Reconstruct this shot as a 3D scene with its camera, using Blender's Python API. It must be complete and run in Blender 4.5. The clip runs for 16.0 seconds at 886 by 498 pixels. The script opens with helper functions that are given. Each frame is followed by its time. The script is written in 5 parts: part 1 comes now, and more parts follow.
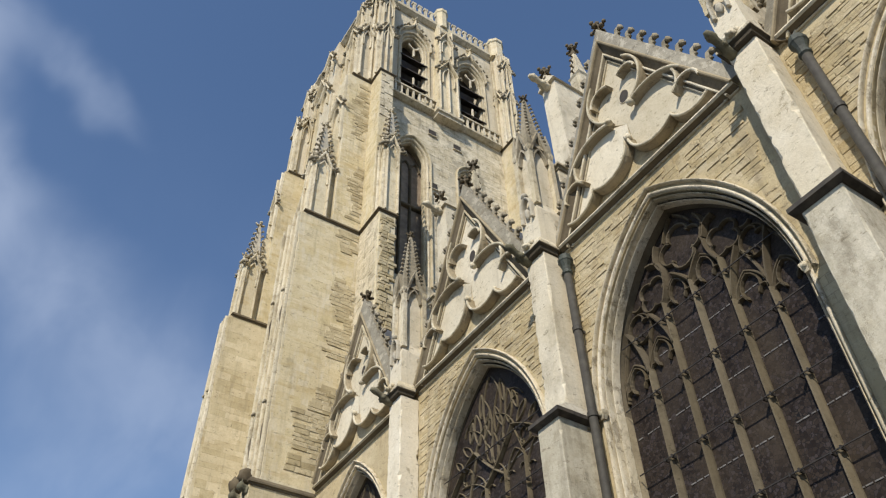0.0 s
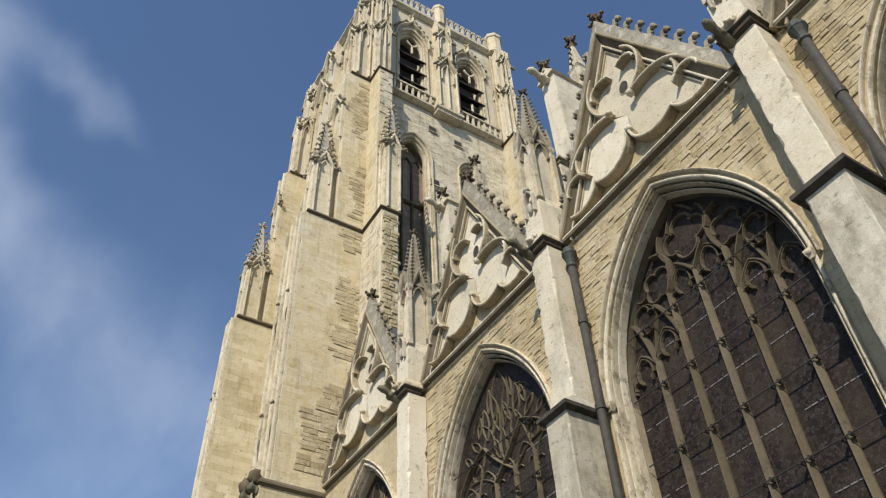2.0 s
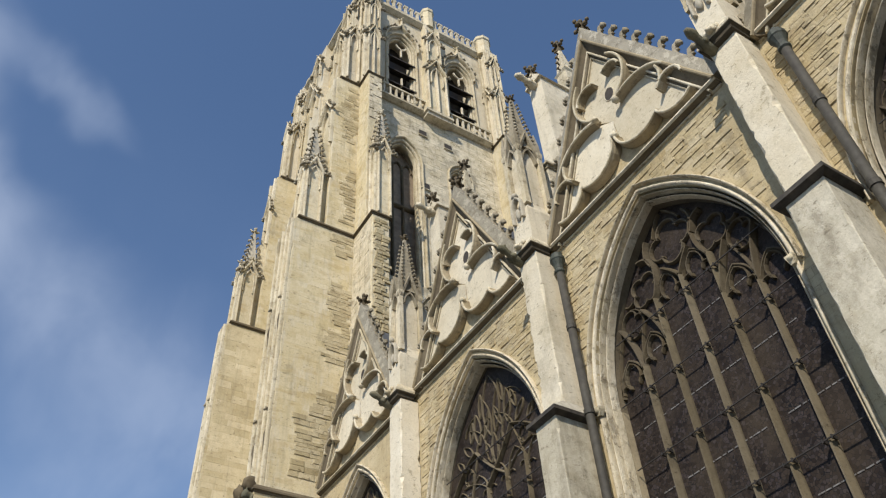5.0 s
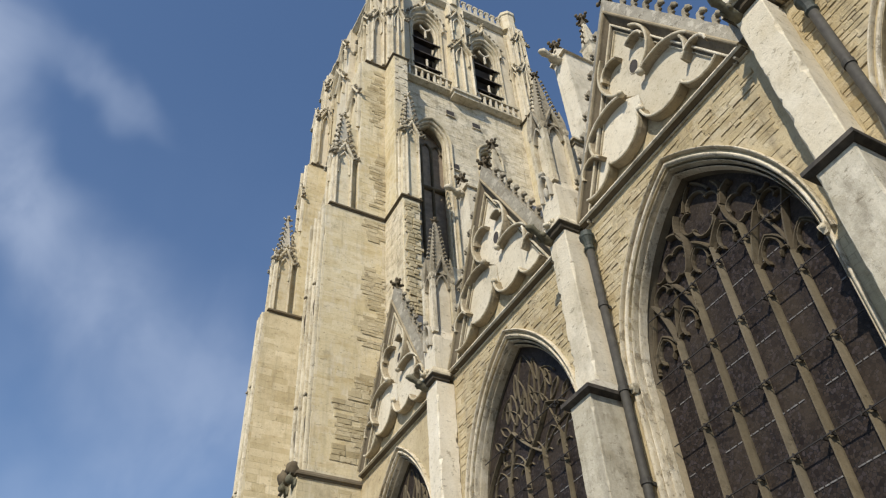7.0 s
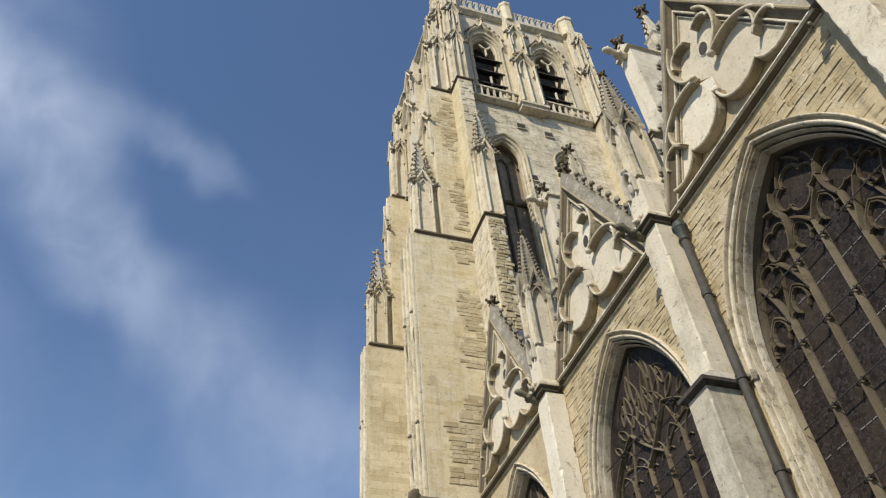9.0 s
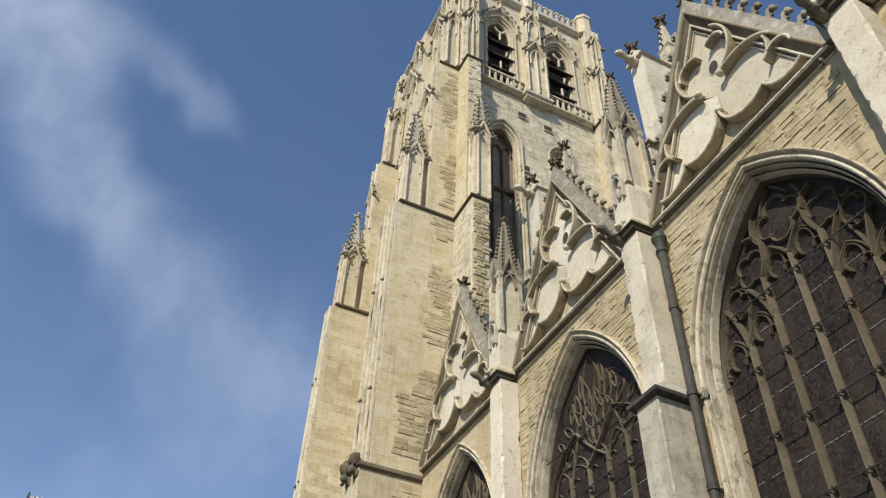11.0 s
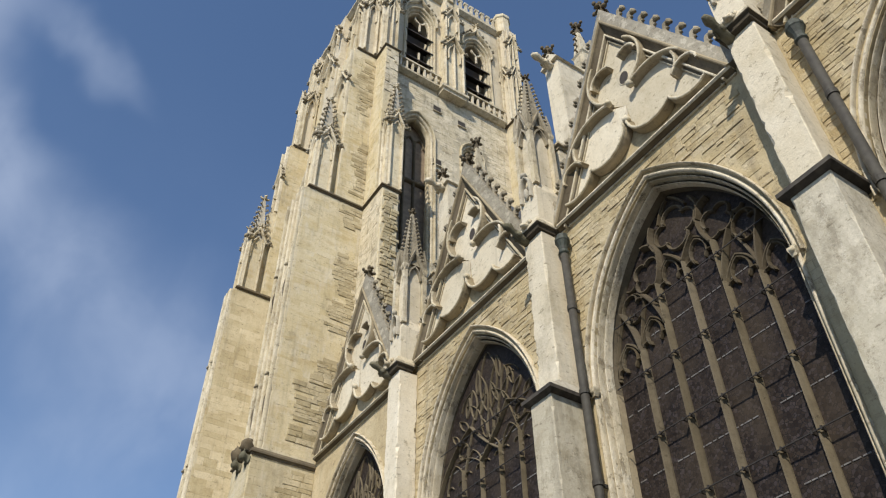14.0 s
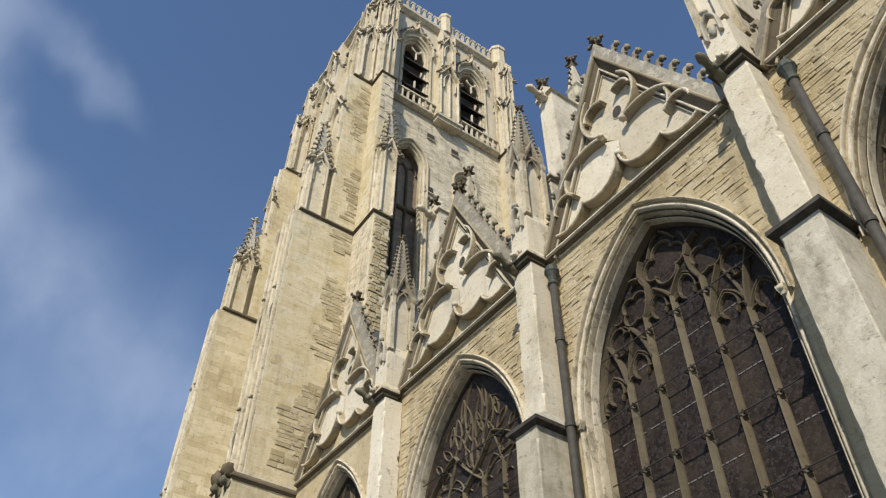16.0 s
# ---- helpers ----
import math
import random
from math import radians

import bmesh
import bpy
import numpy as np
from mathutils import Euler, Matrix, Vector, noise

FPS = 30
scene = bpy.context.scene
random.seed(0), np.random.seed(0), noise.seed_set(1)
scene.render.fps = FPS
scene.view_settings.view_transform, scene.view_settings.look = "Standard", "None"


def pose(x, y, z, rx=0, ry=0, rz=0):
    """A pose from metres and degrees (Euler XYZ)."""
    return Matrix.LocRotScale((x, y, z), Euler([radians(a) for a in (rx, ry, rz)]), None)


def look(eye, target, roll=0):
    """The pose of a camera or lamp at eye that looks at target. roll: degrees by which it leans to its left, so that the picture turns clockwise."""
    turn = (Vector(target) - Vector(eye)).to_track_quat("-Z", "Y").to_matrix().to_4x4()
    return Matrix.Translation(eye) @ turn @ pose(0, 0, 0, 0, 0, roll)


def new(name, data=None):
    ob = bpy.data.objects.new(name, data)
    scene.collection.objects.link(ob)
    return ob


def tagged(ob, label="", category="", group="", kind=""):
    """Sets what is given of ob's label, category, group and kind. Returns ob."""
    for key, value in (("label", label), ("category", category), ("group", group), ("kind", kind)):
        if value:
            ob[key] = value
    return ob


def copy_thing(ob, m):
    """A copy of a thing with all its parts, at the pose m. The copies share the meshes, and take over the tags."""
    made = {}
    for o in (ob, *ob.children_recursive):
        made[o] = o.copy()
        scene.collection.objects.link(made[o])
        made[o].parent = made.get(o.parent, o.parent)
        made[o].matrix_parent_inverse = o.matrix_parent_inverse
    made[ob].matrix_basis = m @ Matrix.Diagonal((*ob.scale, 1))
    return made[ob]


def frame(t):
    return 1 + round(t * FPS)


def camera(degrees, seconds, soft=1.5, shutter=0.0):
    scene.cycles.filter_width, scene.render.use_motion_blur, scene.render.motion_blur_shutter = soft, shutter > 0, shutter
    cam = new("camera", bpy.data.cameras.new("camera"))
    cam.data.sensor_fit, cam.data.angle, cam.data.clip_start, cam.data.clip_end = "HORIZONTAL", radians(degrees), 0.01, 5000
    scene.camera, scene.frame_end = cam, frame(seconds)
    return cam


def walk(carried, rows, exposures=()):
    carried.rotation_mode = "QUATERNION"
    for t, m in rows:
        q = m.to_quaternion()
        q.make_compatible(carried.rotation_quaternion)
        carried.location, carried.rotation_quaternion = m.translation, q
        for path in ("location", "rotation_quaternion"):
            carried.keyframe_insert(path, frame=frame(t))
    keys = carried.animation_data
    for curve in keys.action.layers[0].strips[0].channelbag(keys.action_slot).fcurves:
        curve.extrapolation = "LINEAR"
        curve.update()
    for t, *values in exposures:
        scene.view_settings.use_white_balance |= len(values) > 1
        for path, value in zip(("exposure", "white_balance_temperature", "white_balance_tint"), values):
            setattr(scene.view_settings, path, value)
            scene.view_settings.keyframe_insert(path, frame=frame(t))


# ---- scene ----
cam = camera(58.0, 16.0, soft=1.2)
PATH = [
    (0.0, pose(-0.000, -0.000, 1.600, 135.129, 1.120, -32.930)),
    (0.5, pose(-0.018, -0.008, 1.579, 134.743, 1.193, -32.864)),
    (1.0, pose(-0.003, 0.006, 1.586, 134.459, 1.546, -32.374)),
    (1.5, pose(0.009, 0.005, 1.602, 134.796, 1.862, -31.916)),
    (2.0, pose(0.009, 0.005, 1.609, 134.897, 2.013, -31.672)),
    (2.5, pose(0.005, 0.007, 1.608, 135.046, 2.116, -31.473)),
    (3.0, pose(0.016, 0.013, 1.605, 135.246, 1.913, -31.546)),
    (3.5, pose(0.022, 0.010, 1.599, 135.399, 2.143, -31.260)),
    (6.0, pose(-0.092, -0.417, 1.615, 133.943, 3.056, -31.547)),
    (6.5, pose(0.079, -0.419, 1.652, 131.668, 2.711, -28.516)),
    (7.0, pose(0.080, -0.407, 1.673, 133.578, 2.849, -27.969)),
    (7.5, pose(0.070, -0.400, 1.677, 134.651, 2.499, -27.679)),
    (8.0, pose(0.029, -0.441, 1.663, 135.931, 3.569, -25.579)),
    (8.5, pose(0.008, -0.434, 1.645, 135.706, 4.255, -19.606)),
    (8.7, pose(-0.039, -0.416, 1.601, 135.705, 4.485, -18.129)),
    (10.8, pose(0.029, -0.287, 1.462, 133.868, -1.333, -24.466)),
    (11.0, pose(0.015, -0.315, 1.448, 133.867, -1.863, -25.970)),
    (11.5, pose(0.014, -0.293, 1.464, 134.255, -1.451, -27.397)),
    (12.0, pose(-0.006, -0.339, 1.464, 134.441, -1.347, -28.398)),
    (12.5, pose(0.009, -0.344, 1.477, 134.614, -0.722, -30.100)),
    (13.0, pose(-0.015, -0.371, 1.470, 133.995, -0.143, -32.036)),
    (13.5, pose(-0.019, -0.356, 1.454, 133.585, 0.846, -32.511)),
    (14.0, pose(-0.003, -0.342, 1.450, 133.291, 0.276, -33.146)),
    (14.5, pose(0.017, -0.347, 1.483, 134.081, -0.123, -33.453)),
    (15.0, pose(0.012, -0.343, 1.486, 134.451, -0.024, -33.495)),
    (15.5, pose(0.030, -0.320, 1.493, 134.988, -0.207, -34.196)),
    (16.0, pose(0.021, -0.318, 1.472, 135.283, -0.489, -34.899)),
]
walk(cam, PATH, [(0.0, 0.29), (16.0, 0.29)])
SKY, SUN = 0.12, 4.15

# ---------- light ----------
SUN_EL, SUN_AZ = radians(40), radians(234)
world = bpy.data.worlds.new("sky")
scene.world = world
world.use_nodes = True
wn, wl = world.node_tree.nodes, world.node_tree.links
wn.clear()
sky = wn.new("ShaderNodeTexSky")
sky.sky_type = "NISHITA"
sky.sun_disc = False
sky.sun_elevation, sky.sun_rotation = SUN_EL, SUN_AZ
sky.air_density, sky.dust_density, sky.ozone_density = 1.0, 0.15, 4.3
coord = wn.new("ShaderNodeTexCoord")
stretch = wn.new("ShaderNodeMapping")
stretch.inputs["Rotation"].default_value = (0.2, 0.9, 0.3)
stretch.inputs["Scale"].default_value = (1.5, 1.5, 1.0)
wl.new(coord.outputs["Generated"], stretch.inputs["Vector"])


def sky_noise(scale, detail, rough, distort):
    n = wn.new("ShaderNodeTexNoise")
    for key, v in (("Scale", scale), ("Detail", detail), ("Roughness", rough), ("Distortion", distort)):
        n.inputs[key].default_value = v
    wl.new(stretch.outputs["Vector"], n.inputs["Vector"])
    return n.outputs["Fac"]


def sky_map(src, a, b, c, d):
    n = wn.new("ShaderNodeMapRange")
    n.interpolation_type = "SMOOTHSTEP"
    wl.new(src, n.inputs["Value"])
    for key, v in (("From Min", a), ("From Max", b), ("To Min", c), ("To Max", d)):
        n.inputs[key].default_value = v
    return n.outputs["Result"]


def sky_math(op, a, b):
    n = wn.new("ShaderNodeMath")
    n.operation = op
    for k, v in enumerate((a, b)):
        if isinstance(v, bpy.types.NodeSocket):
            wl.new(v, n.inputs[k])
        else:
            n.inputs[k].default_value = v
    return n.outputs[0]


# thin cirrus: drawn-out banks over the west, laid on the plane square to SKY_MID, frayed by noise
SKY_MID, SKY_E1, SKY_E2 = (-0.126, 0.697, 0.706), (0.924, -0.177, 0.339), (-0.361, -0.695, 0.621)


def sky_dot(axis):
    n = wn.new("ShaderNodeVectorMath")
    n.operation = "DOT_PRODUCT"
    wl.new(coord.outputs["Generated"], n.inputs[0])
    n.inputs[1].default_value = axis
    return n.outputs["Value"]


flat = wn.new("ShaderNodeCombineXYZ")
fray_x = sky_math("MULTIPLY", sky_math("SUBTRACT", sky_noise(5.0, 3, 0.5, 0.2), 0.5), 0.085)
fray_y = sky_math("MULTIPLY", sky_math("SUBTRACT", sky_noise(6.0, 3, 0.5, 0.2), 0.5), 0.085)
wl.new(sky_math("ADD", sky_dot(SKY_E1), fray_x), flat.inputs["X"])
wl.new(sky_math("ADD", sky_dot(SKY_E2), fray_y), flat.inputs["Y"])


def bank(x, y, length, width, turn, strength):
    """A soft drawn-out bank of cirrus, its axis turned by degrees."""
    m = wn.new("ShaderNodeMapping")
    m.vector_type = "TEXTURE"
    m.inputs["Location"].default_value = (x, y, 0)
    m.inputs["Rotation"].default_value = (0, 0, radians(turn))
    m.inputs["Scale"].default_value = (length, width, 1)
    wl.new(flat.outputs["Vector"], m.inputs["Vector"])
    g = wn.new("ShaderNodeTexGradient")
    g.gradient_type = "SPHERICAL"
    wl.new(m.outputs["Vector"], g.inputs["Vector"])
    return sky_map(g.outputs["Fac"], 0.0, 0.85, 0.0, strength)


veil = sky_map(sky_dot((0.0, 0.0, 1.0)), 0.85, 0.3, 0.0, 0.09)
for row in ((0.07, 0.09, 0.15, 0.04, -44, 0.15), (0.125, 0.035, 0.06, 0.04, -40, 0.08), (-0.045, 0.1, 0.20, 0.085, -72, 0.28), (-0.02, -0.03, 0.14, 0.08, -60, 0.23),
            (0.06, -0.14, 0.18, 0.09, -50, 0.17), (0.17, -0.28, 0.24, 0.16, -40, 0.18), (-0.12, 0.2, 0.2, 0.2, 0, 0.3), (-0.05, -0.42, 0.3, 0.1, 10, 0.12), (-0.3, -0.05, 0.3, 0.2, -60, 0.3)):
    veil = sky_math("ADD", veil, bank(*row))
wisps = sky_map(sky_noise(6.5, 4, 0.5, 0.3), 0.25, 0.75, 0.5, 1.3)
veil = sky_math("MULTIPLY", veil, wisps)
cloud = wn.new("ShaderNodeMixRGB")
cloud.inputs["Color2"].default_value = (4.6, 5.2, 6.4, 1)
wl.new(veil, cloud.inputs["Fac"])
wl.new(sky.outputs["Color"], cloud.inputs["Color1"])
back = wn.new("ShaderNodeBackground")
back.inputs["Strength"].default_value = SKY
wl.new(cloud.outputs["Color"], back.inputs["Color"])
wout = wn.new("ShaderNodeOutputWorld")
wl.new(back.outputs["Background"], wout.inputs["Surface"])

sun = new("sun", bpy.data.lights.new("sun", "SUN"))
sun.data.energy, sun.data.angle, sun.data.color = SUN, radians(0.5), (1.0, 0.925, 0.785)
to_sun = Vector((math.sin(SUN_AZ) * math.cos(SUN_EL), math.cos(SUN_AZ) * math.cos(SUN_EL), math.sin(SUN_EL)))
sun.matrix_world = look(to_sun * 200, (0, 0, 0))


# ---------- materials ----------
def mix_node(nt, fac, a, b, mode="MIX"):
    n = nt.nodes.new("ShaderNodeMixRGB")
    n.blend_type = mode
    for key, v in (("Fac", fac), ("Color1", a), ("Color2", b)):
        if isinstance(v, bpy.types.NodeSocket):
            nt.links.new(v, n.inputs[key])
        else:
            n.inputs[key].default_value = v if key == "Fac" else (*v, 1)
    return n.outputs["Color"]


def ramp_node(nt, src, p0, p1, v0=0.0, v1=1.0):
    n = nt.nodes.new("ShaderNodeMapRange")
    n.clamp = True
    nt.links.new(src, n.inputs["Value"])
    n.inputs["From Min"].default_value, n.inputs["From Max"].default_value = p0, p1
    n.inputs["To Min"].default_value, n.inputs["To Max"].default_value = v0, v1
    return n.outputs["Result"]


def noise_node(nt, vec, scale, detail=4, rough=0.55, stretch=None):
    if stretch:
        m = nt.nodes.new("ShaderNodeMapping")
        m.inputs["Scale"].default_value = stretch
        nt.links.new(vec, m.inputs["Vector"])
        vec = m.outputs["Vector"]
    n = nt.nodes.new("ShaderNodeTexNoise")
    n.inputs["Scale"].default_value, n.inputs["Detail"].default_value = scale, detail
    n.inputs["Roughness"].default_value = rough
    nt.links.new(vec, n.inputs["Vector"])
    return n.outputs["Fac"]


def stone(name, base, pale, stain, course=0.0, stain_amount=0.5, bump=0.4, soot=0.35, islands=False, vary=0.12, peel=0.0):
    """Weathered limestone: tint, blotches, rain streaks, pitting, and faint joints where course is the height of a course."""
    mat = bpy.data.materials.new(name)
    mat.use_nodes = True
    nt = mat.node_tree
    bsdf = nt.nodes["Principled BSDF"]
    geo = nt.nodes.new("ShaderNodeNewGeometry")
    pos = geo.outputs["Position"]
    big = noise_node(nt, pos, 0.45, 5, 0.6)
    mid = noise_node(nt, pos, 2.3, 6, 0.65)
    fine = noise_node(nt, pos, 14.0, 5, 0.7)
    streak = noise_node(nt, pos, 1.0, 5, 0.65, (3.0, 3.0, 0.22))
    col = mix_node(nt, ramp_node(nt, big, 0.35, 0.68), base, pale)
    col = mix_node(nt, ramp_node(nt, mid, 0.5, 0.75, 0, stain_amount), col, stain)
    col = mix_node(nt, ramp_node(nt, streak, 0.54, 0.76, 0, soot), col, (0.13, 0.115, 0.09))
    col = mix_node(nt, ramp_node(nt, fine, 0.3, 0.72, 0.0, 0.3), col, tuple(c * 0.6 for c in base))
    grime = ramp_node(nt, noise_node(nt, pos, 0.9, 7, 0.72, (1.0, 1.0, 0.6)), 0.55, 0.68, 0, soot)
    col = mix_node(nt, grime, col, (0.16, 0.135, 0.09))
    pit = ramp_node(nt, noise_node(nt, pos, 4.5, 6, 0.7, (1.0, 1.0, 1.9)), 0.60, 0.66)
    col = mix_node(nt, ramp_node(nt, pit, 0, 1, 0, 0.62), col, (0.13, 0.105, 0.07))
    speck = ramp_node(nt, noise_node(nt, pos, 17.0, 6, 0.75, (1.0, 1.0, 1.6)), 0.56, 0.66, 0, 0.45)
    col = mix_node(nt, speck, col, tuple(c * 0.42 for c in base))
    chip = ramp_node(nt, noise_node(nt, pos, 2.1, 8, 0.8, (1.0, 1.0, 1.3)), 0.60, 0.64, 0, 0.55)
    col = mix_node(nt, chip, col, tuple(c * 0.5 for c in stain))
    if name.startswith("tower"):
        blot = ramp_node(nt, noise_node(nt, pos, 0.8, 5, 0.6, (0.9, 0.9, 3.6)), 0.55, 0.64, 0, 0.5)
        col = mix_node(nt, blot, col, tuple(c * 1.05 for c in stain))
        wash = ramp_node(nt, noise_node(nt, pos, 1.3, 5, 0.65, (1.6, 1.6, 0.5)), 0.52, 0.7, 0, 0.55)
        col = mix_node(nt, wash, col, (0.60, 0.55, 0.45))
    crust = None
    if peel:
        # crust that has come away in flakes: bright scars, and sooty remains
        scar = ramp_node(nt, noise_node(nt, pos, 3.2, 9, 0.72, (1.0, 1.0, 0.7)), 0.545, 0.575, 0, peel * 0.7)
        col = mix_node(nt, scar, col, (0.74, 0.69, 0.58))
        crust = ramp_node(nt, noise_node(nt, pos, 2.6, 10, 0.76, (1.3, 1.3, 0.8)), 0.555, 0.59, 0, peel)
        col = mix_node(nt, crust, col, (0.15, 0.12, 0.08))
    info = nt.nodes.new("ShaderNodeObjectInfo")
    rnd = info.outputs["Random"]
    if islands:
        rnd = geo.outputs["Random Per Island"]
    hsv = nt.nodes.new("ShaderNodeHueSaturation")
    nt.links.new(ramp_node(nt, rnd, 0, 1, 1 - vary * 1.2, 1 + vary * 0.8), hsv.inputs["Value"])
    nt.links.new(ramp_node(nt, rnd, 0, 1, 1.1, 0.92), hsv.inputs["Saturation"])
    nt.links.new(col, hsv.inputs["Color"])
    col = hsv.outputs["Color"]
    height = mix_node(nt, 0.45, mid, fine)
    height = mix_node(nt, ramp_node(nt, chip, 0, 1, 0, 0.5), height, (0.0, 0.0, 0.0))
    if crust is not None:
        height = mix_node(nt, crust, height, (0.0, 0.0, 0.0))
    if course:
        # a brick pattern laid on the upright faces: run along x + y, rise along z
        sep = nt.nodes.new("ShaderNodeSeparateXYZ")
        nt.links.new(pos, sep.inputs["Vector"])
        add = nt.nodes.new("ShaderNodeMath")
        nt.links.new(sep.outputs["X"], add.inputs[0])
        nt.links.new(sep.outputs["Y"], add.inputs[1])
        comb = nt.nodes.new("ShaderNodeCombineXYZ")
        nt.links.new(add.outputs[0], comb.inputs["X"])
        nt.links.new(sep.outputs["Z"], comb.inputs["Y"])
        br = nt.nodes.new("ShaderNodeTexBrick")
        br.inputs["Scale"].default_value = 1.0
        br.inputs["Brick Width"].default_value, br.inputs["Row Height"].default_value = course * 2.1, course
        br.inputs["Mortar Size"].default_value, br.inputs["Mortar Smooth"].default_value = 0.009, 0.3
        br.inputs["Color1"].default_value, br.inputs["Color2"].default_value = (0.55, 0.55, 0.55, 1), (1, 1, 1, 1)
        br.inputs["Mortar"].default_value = (0.0, 0.0, 0.0, 1)
        nt.links.new(comb.outputs["Vector"], br.inputs["Vector"])
        show = ramp_node(nt, noise_node(nt, pos, 0.35, 4, 0.6), 0.48, 0.66, 0.0, 1.0)
        tone = mix_node(nt, ramp_node(nt, br.outputs["Fac"], 0, 1, 0.75, 0.9), (1, 1, 1), br.outputs["Color"])
        tone = mix_node(nt, show, (1, 1, 1), tone)
        col = mix_node(nt, 0.3, col, tone, "MULTIPLY")
        height = mix_node(nt, mix_node(nt, show, (0.0, 0.0, 0.0), (0.35, 0.35, 0.35)), height, br.outputs["Color"])
    nt.links.new(col, bsdf.inputs["Base Color"])
    bsdf.inputs["Roughness"].default_value = 0.9
    bsdf.inputs["Specular IOR Level"].default_value = 0.2
    bp = nt.nodes.new("ShaderNodeBump")
    bp.inputs["Strength"].default_value, bp.inputs["Distance"].default_value = bump, 0.06
    nt.links.new(height, bp.inputs["Height"])
    nt.links.new(bp.outputs["Normal"], bsdf.inputs["Normal"])
    return mat


def plain(name, base, second, rough=0.5, metal=0.0, scale=6.0, bump=0.1):
    mat = bpy.data.materials.new(name)
    mat.use_nodes = True
    nt = mat.node_tree
    bsdf = nt.nodes["Principled BSDF"]
    geo = nt.nodes.new("ShaderNodeNewGeometry")
    a = noise_node(nt, geo.outputs["Position"], scale, 5, 0.65)
    b = noise_node(nt, geo.outputs["Position"], scale * 0.2, 4, 0.6)
    col = mix_node(nt, ramp_node(nt, a, 0.35, 0.7), base, second)
    col = mix_node(nt, ramp_node(nt, b, 0.5, 0.8, 0, 0.5), col, tuple(c * 0.6 for c in base))
    nt.links.new(col, bsdf.inputs["Base Color"])
    bsdf.inputs["Roughness"].default_value, bsdf.inputs["Metallic"].default_value = rough, metal
    bp = nt.nodes.new("ShaderNodeBump")
    bp.inputs["Strength"].default_value, bp.inputs["Distance"].default_value = bump, 0.03
    nt.links.new(a, bp.inputs["Height"])
    nt.links.new(bp.outputs["Normal"], bsdf.inputs["Normal"])
    return mat


M_PALE = stone("pale_limestone", (0.58, 0.51, 0.38), (0.68, 0.62, 0.505), (0.45, 0.365, 0.225), 0.0, 0.5, 0.5, 0.35)
M_TOWER = stone("tower_limestone", (0.57, 0.485, 0.32), (0.66, 0.585, 0.425), (0.41, 0.315, 0.17), 0.30, 0.55, 0.55, 0.4)
M_STAINED = stone("stained_limestone", (0.44, 0.40, 0.31), (0.56, 0.51, 0.41), (0.30, 0.255, 0.165), 0.0, 0.65, 0.5, 0.5, peel=0.2)
M_PEEL = stone("peeling_limestone", (0.56, 0.48, 0.34), (0.66, 0.59, 0.465), (0.33, 0.26, 0.16), 0.0, 0.6, 0.7, 0.4, peel=0.55)
M_WALL = stone("yellow_limestone", (0.44, 0.35, 0.20), (0.52, 0.44, 0.29), (0.31, 0.23, 0.12), 0.2, 0.7, 0.6, 0.45)
M_PATCH = stone("bare_course", (0.44, 0.365, 0.225), (0.53, 0.45, 0.295), (0.29, 0.225, 0.125), 0.0, 0.7, 0.9, 0.4, vary=0.17)
M_ASHLAR = stone("tower_ashlar", (0.58, 0.485, 0.30), (0.67, 0.585, 0.405), (0.42, 0.325, 0.175), 0.0, 0.5, 0.4, 0.4, True, 0.055)
M_ASHVAR = stone("patched_ashlar", (0.55, 0.465, 0.305), (0.66, 0.575, 0.40), (0.39, 0.30, 0.165), 0.0, 0.55, 0.5, 0.35, True, 0.13)
M_ASHGREY = stone("grey_ashlar", (0.59, 0.515, 0.375), (0.70, 0.625, 0.48), (0.24, 0.197, 0.125), 0.0, 0.9, 1.0, 0.7, True, 0.08)
M_BROWN = plain("brown_infill", (0.17, 0.13, 0.095), (0.29, 0.23, 0.165), 0.9, 0.0, 2.5, 0.3)
M_BLOCK = stone("eroded_block", (0.42, 0.335, 0.195), (0.53, 0.45, 0.30), (0.26, 0.19, 0.10), 0.0, 0.75, 1.0, 0.45, vary=0.075)
M_GREY = stone("grey_limestone", (0.53, 0.47, 0.355), (0.64, 0.575, 0.45), (0.24, 0.205, 0.145), 0.28, 0.8, 0.9, 0.65)
M_CARVED = stone("carved_limestone", (0.53, 0.455, 0.315), (0.65, 0.59, 0.465), (0.30, 0.24, 0.15), 0.0, 0.75, 0.6, 0.65, peel=0.3)
# grimy stone with the shade of soffits and hollows put into its colour
M_SOFFIT = stone("grimy_shaded_stone", (0.105, 0.083, 0.055), (0.19, 0.155, 0.105), (0.05, 0.04, 0.027), 0.0, 0.6, 0.4, 0.4)
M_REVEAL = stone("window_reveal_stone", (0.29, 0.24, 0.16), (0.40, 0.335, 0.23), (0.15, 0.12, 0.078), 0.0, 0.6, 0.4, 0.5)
M_SPIRE = stone("grey_spire_stone", (0.27, 0.235, 0.17), (0.41, 0.36, 0.275), (0.12, 0.10, 0.068), 0.0, 0.8, 0.8, 0.6)
M_GARGOYLE = stone("mossy_carved_stone", (0.12, 0.115, 0.08), (0.23, 0.21, 0.15), (0.05, 0.045, 0.032), 0.0, 0.8, 0.8, 0.6)
M_GREYPALE = stone("greyed_limestone", (0.40, 0.365, 0.295), (0.50, 0.46, 0.385), (0.27, 0.235, 0.175), 0.0, 0.6, 0.6, 0.5)
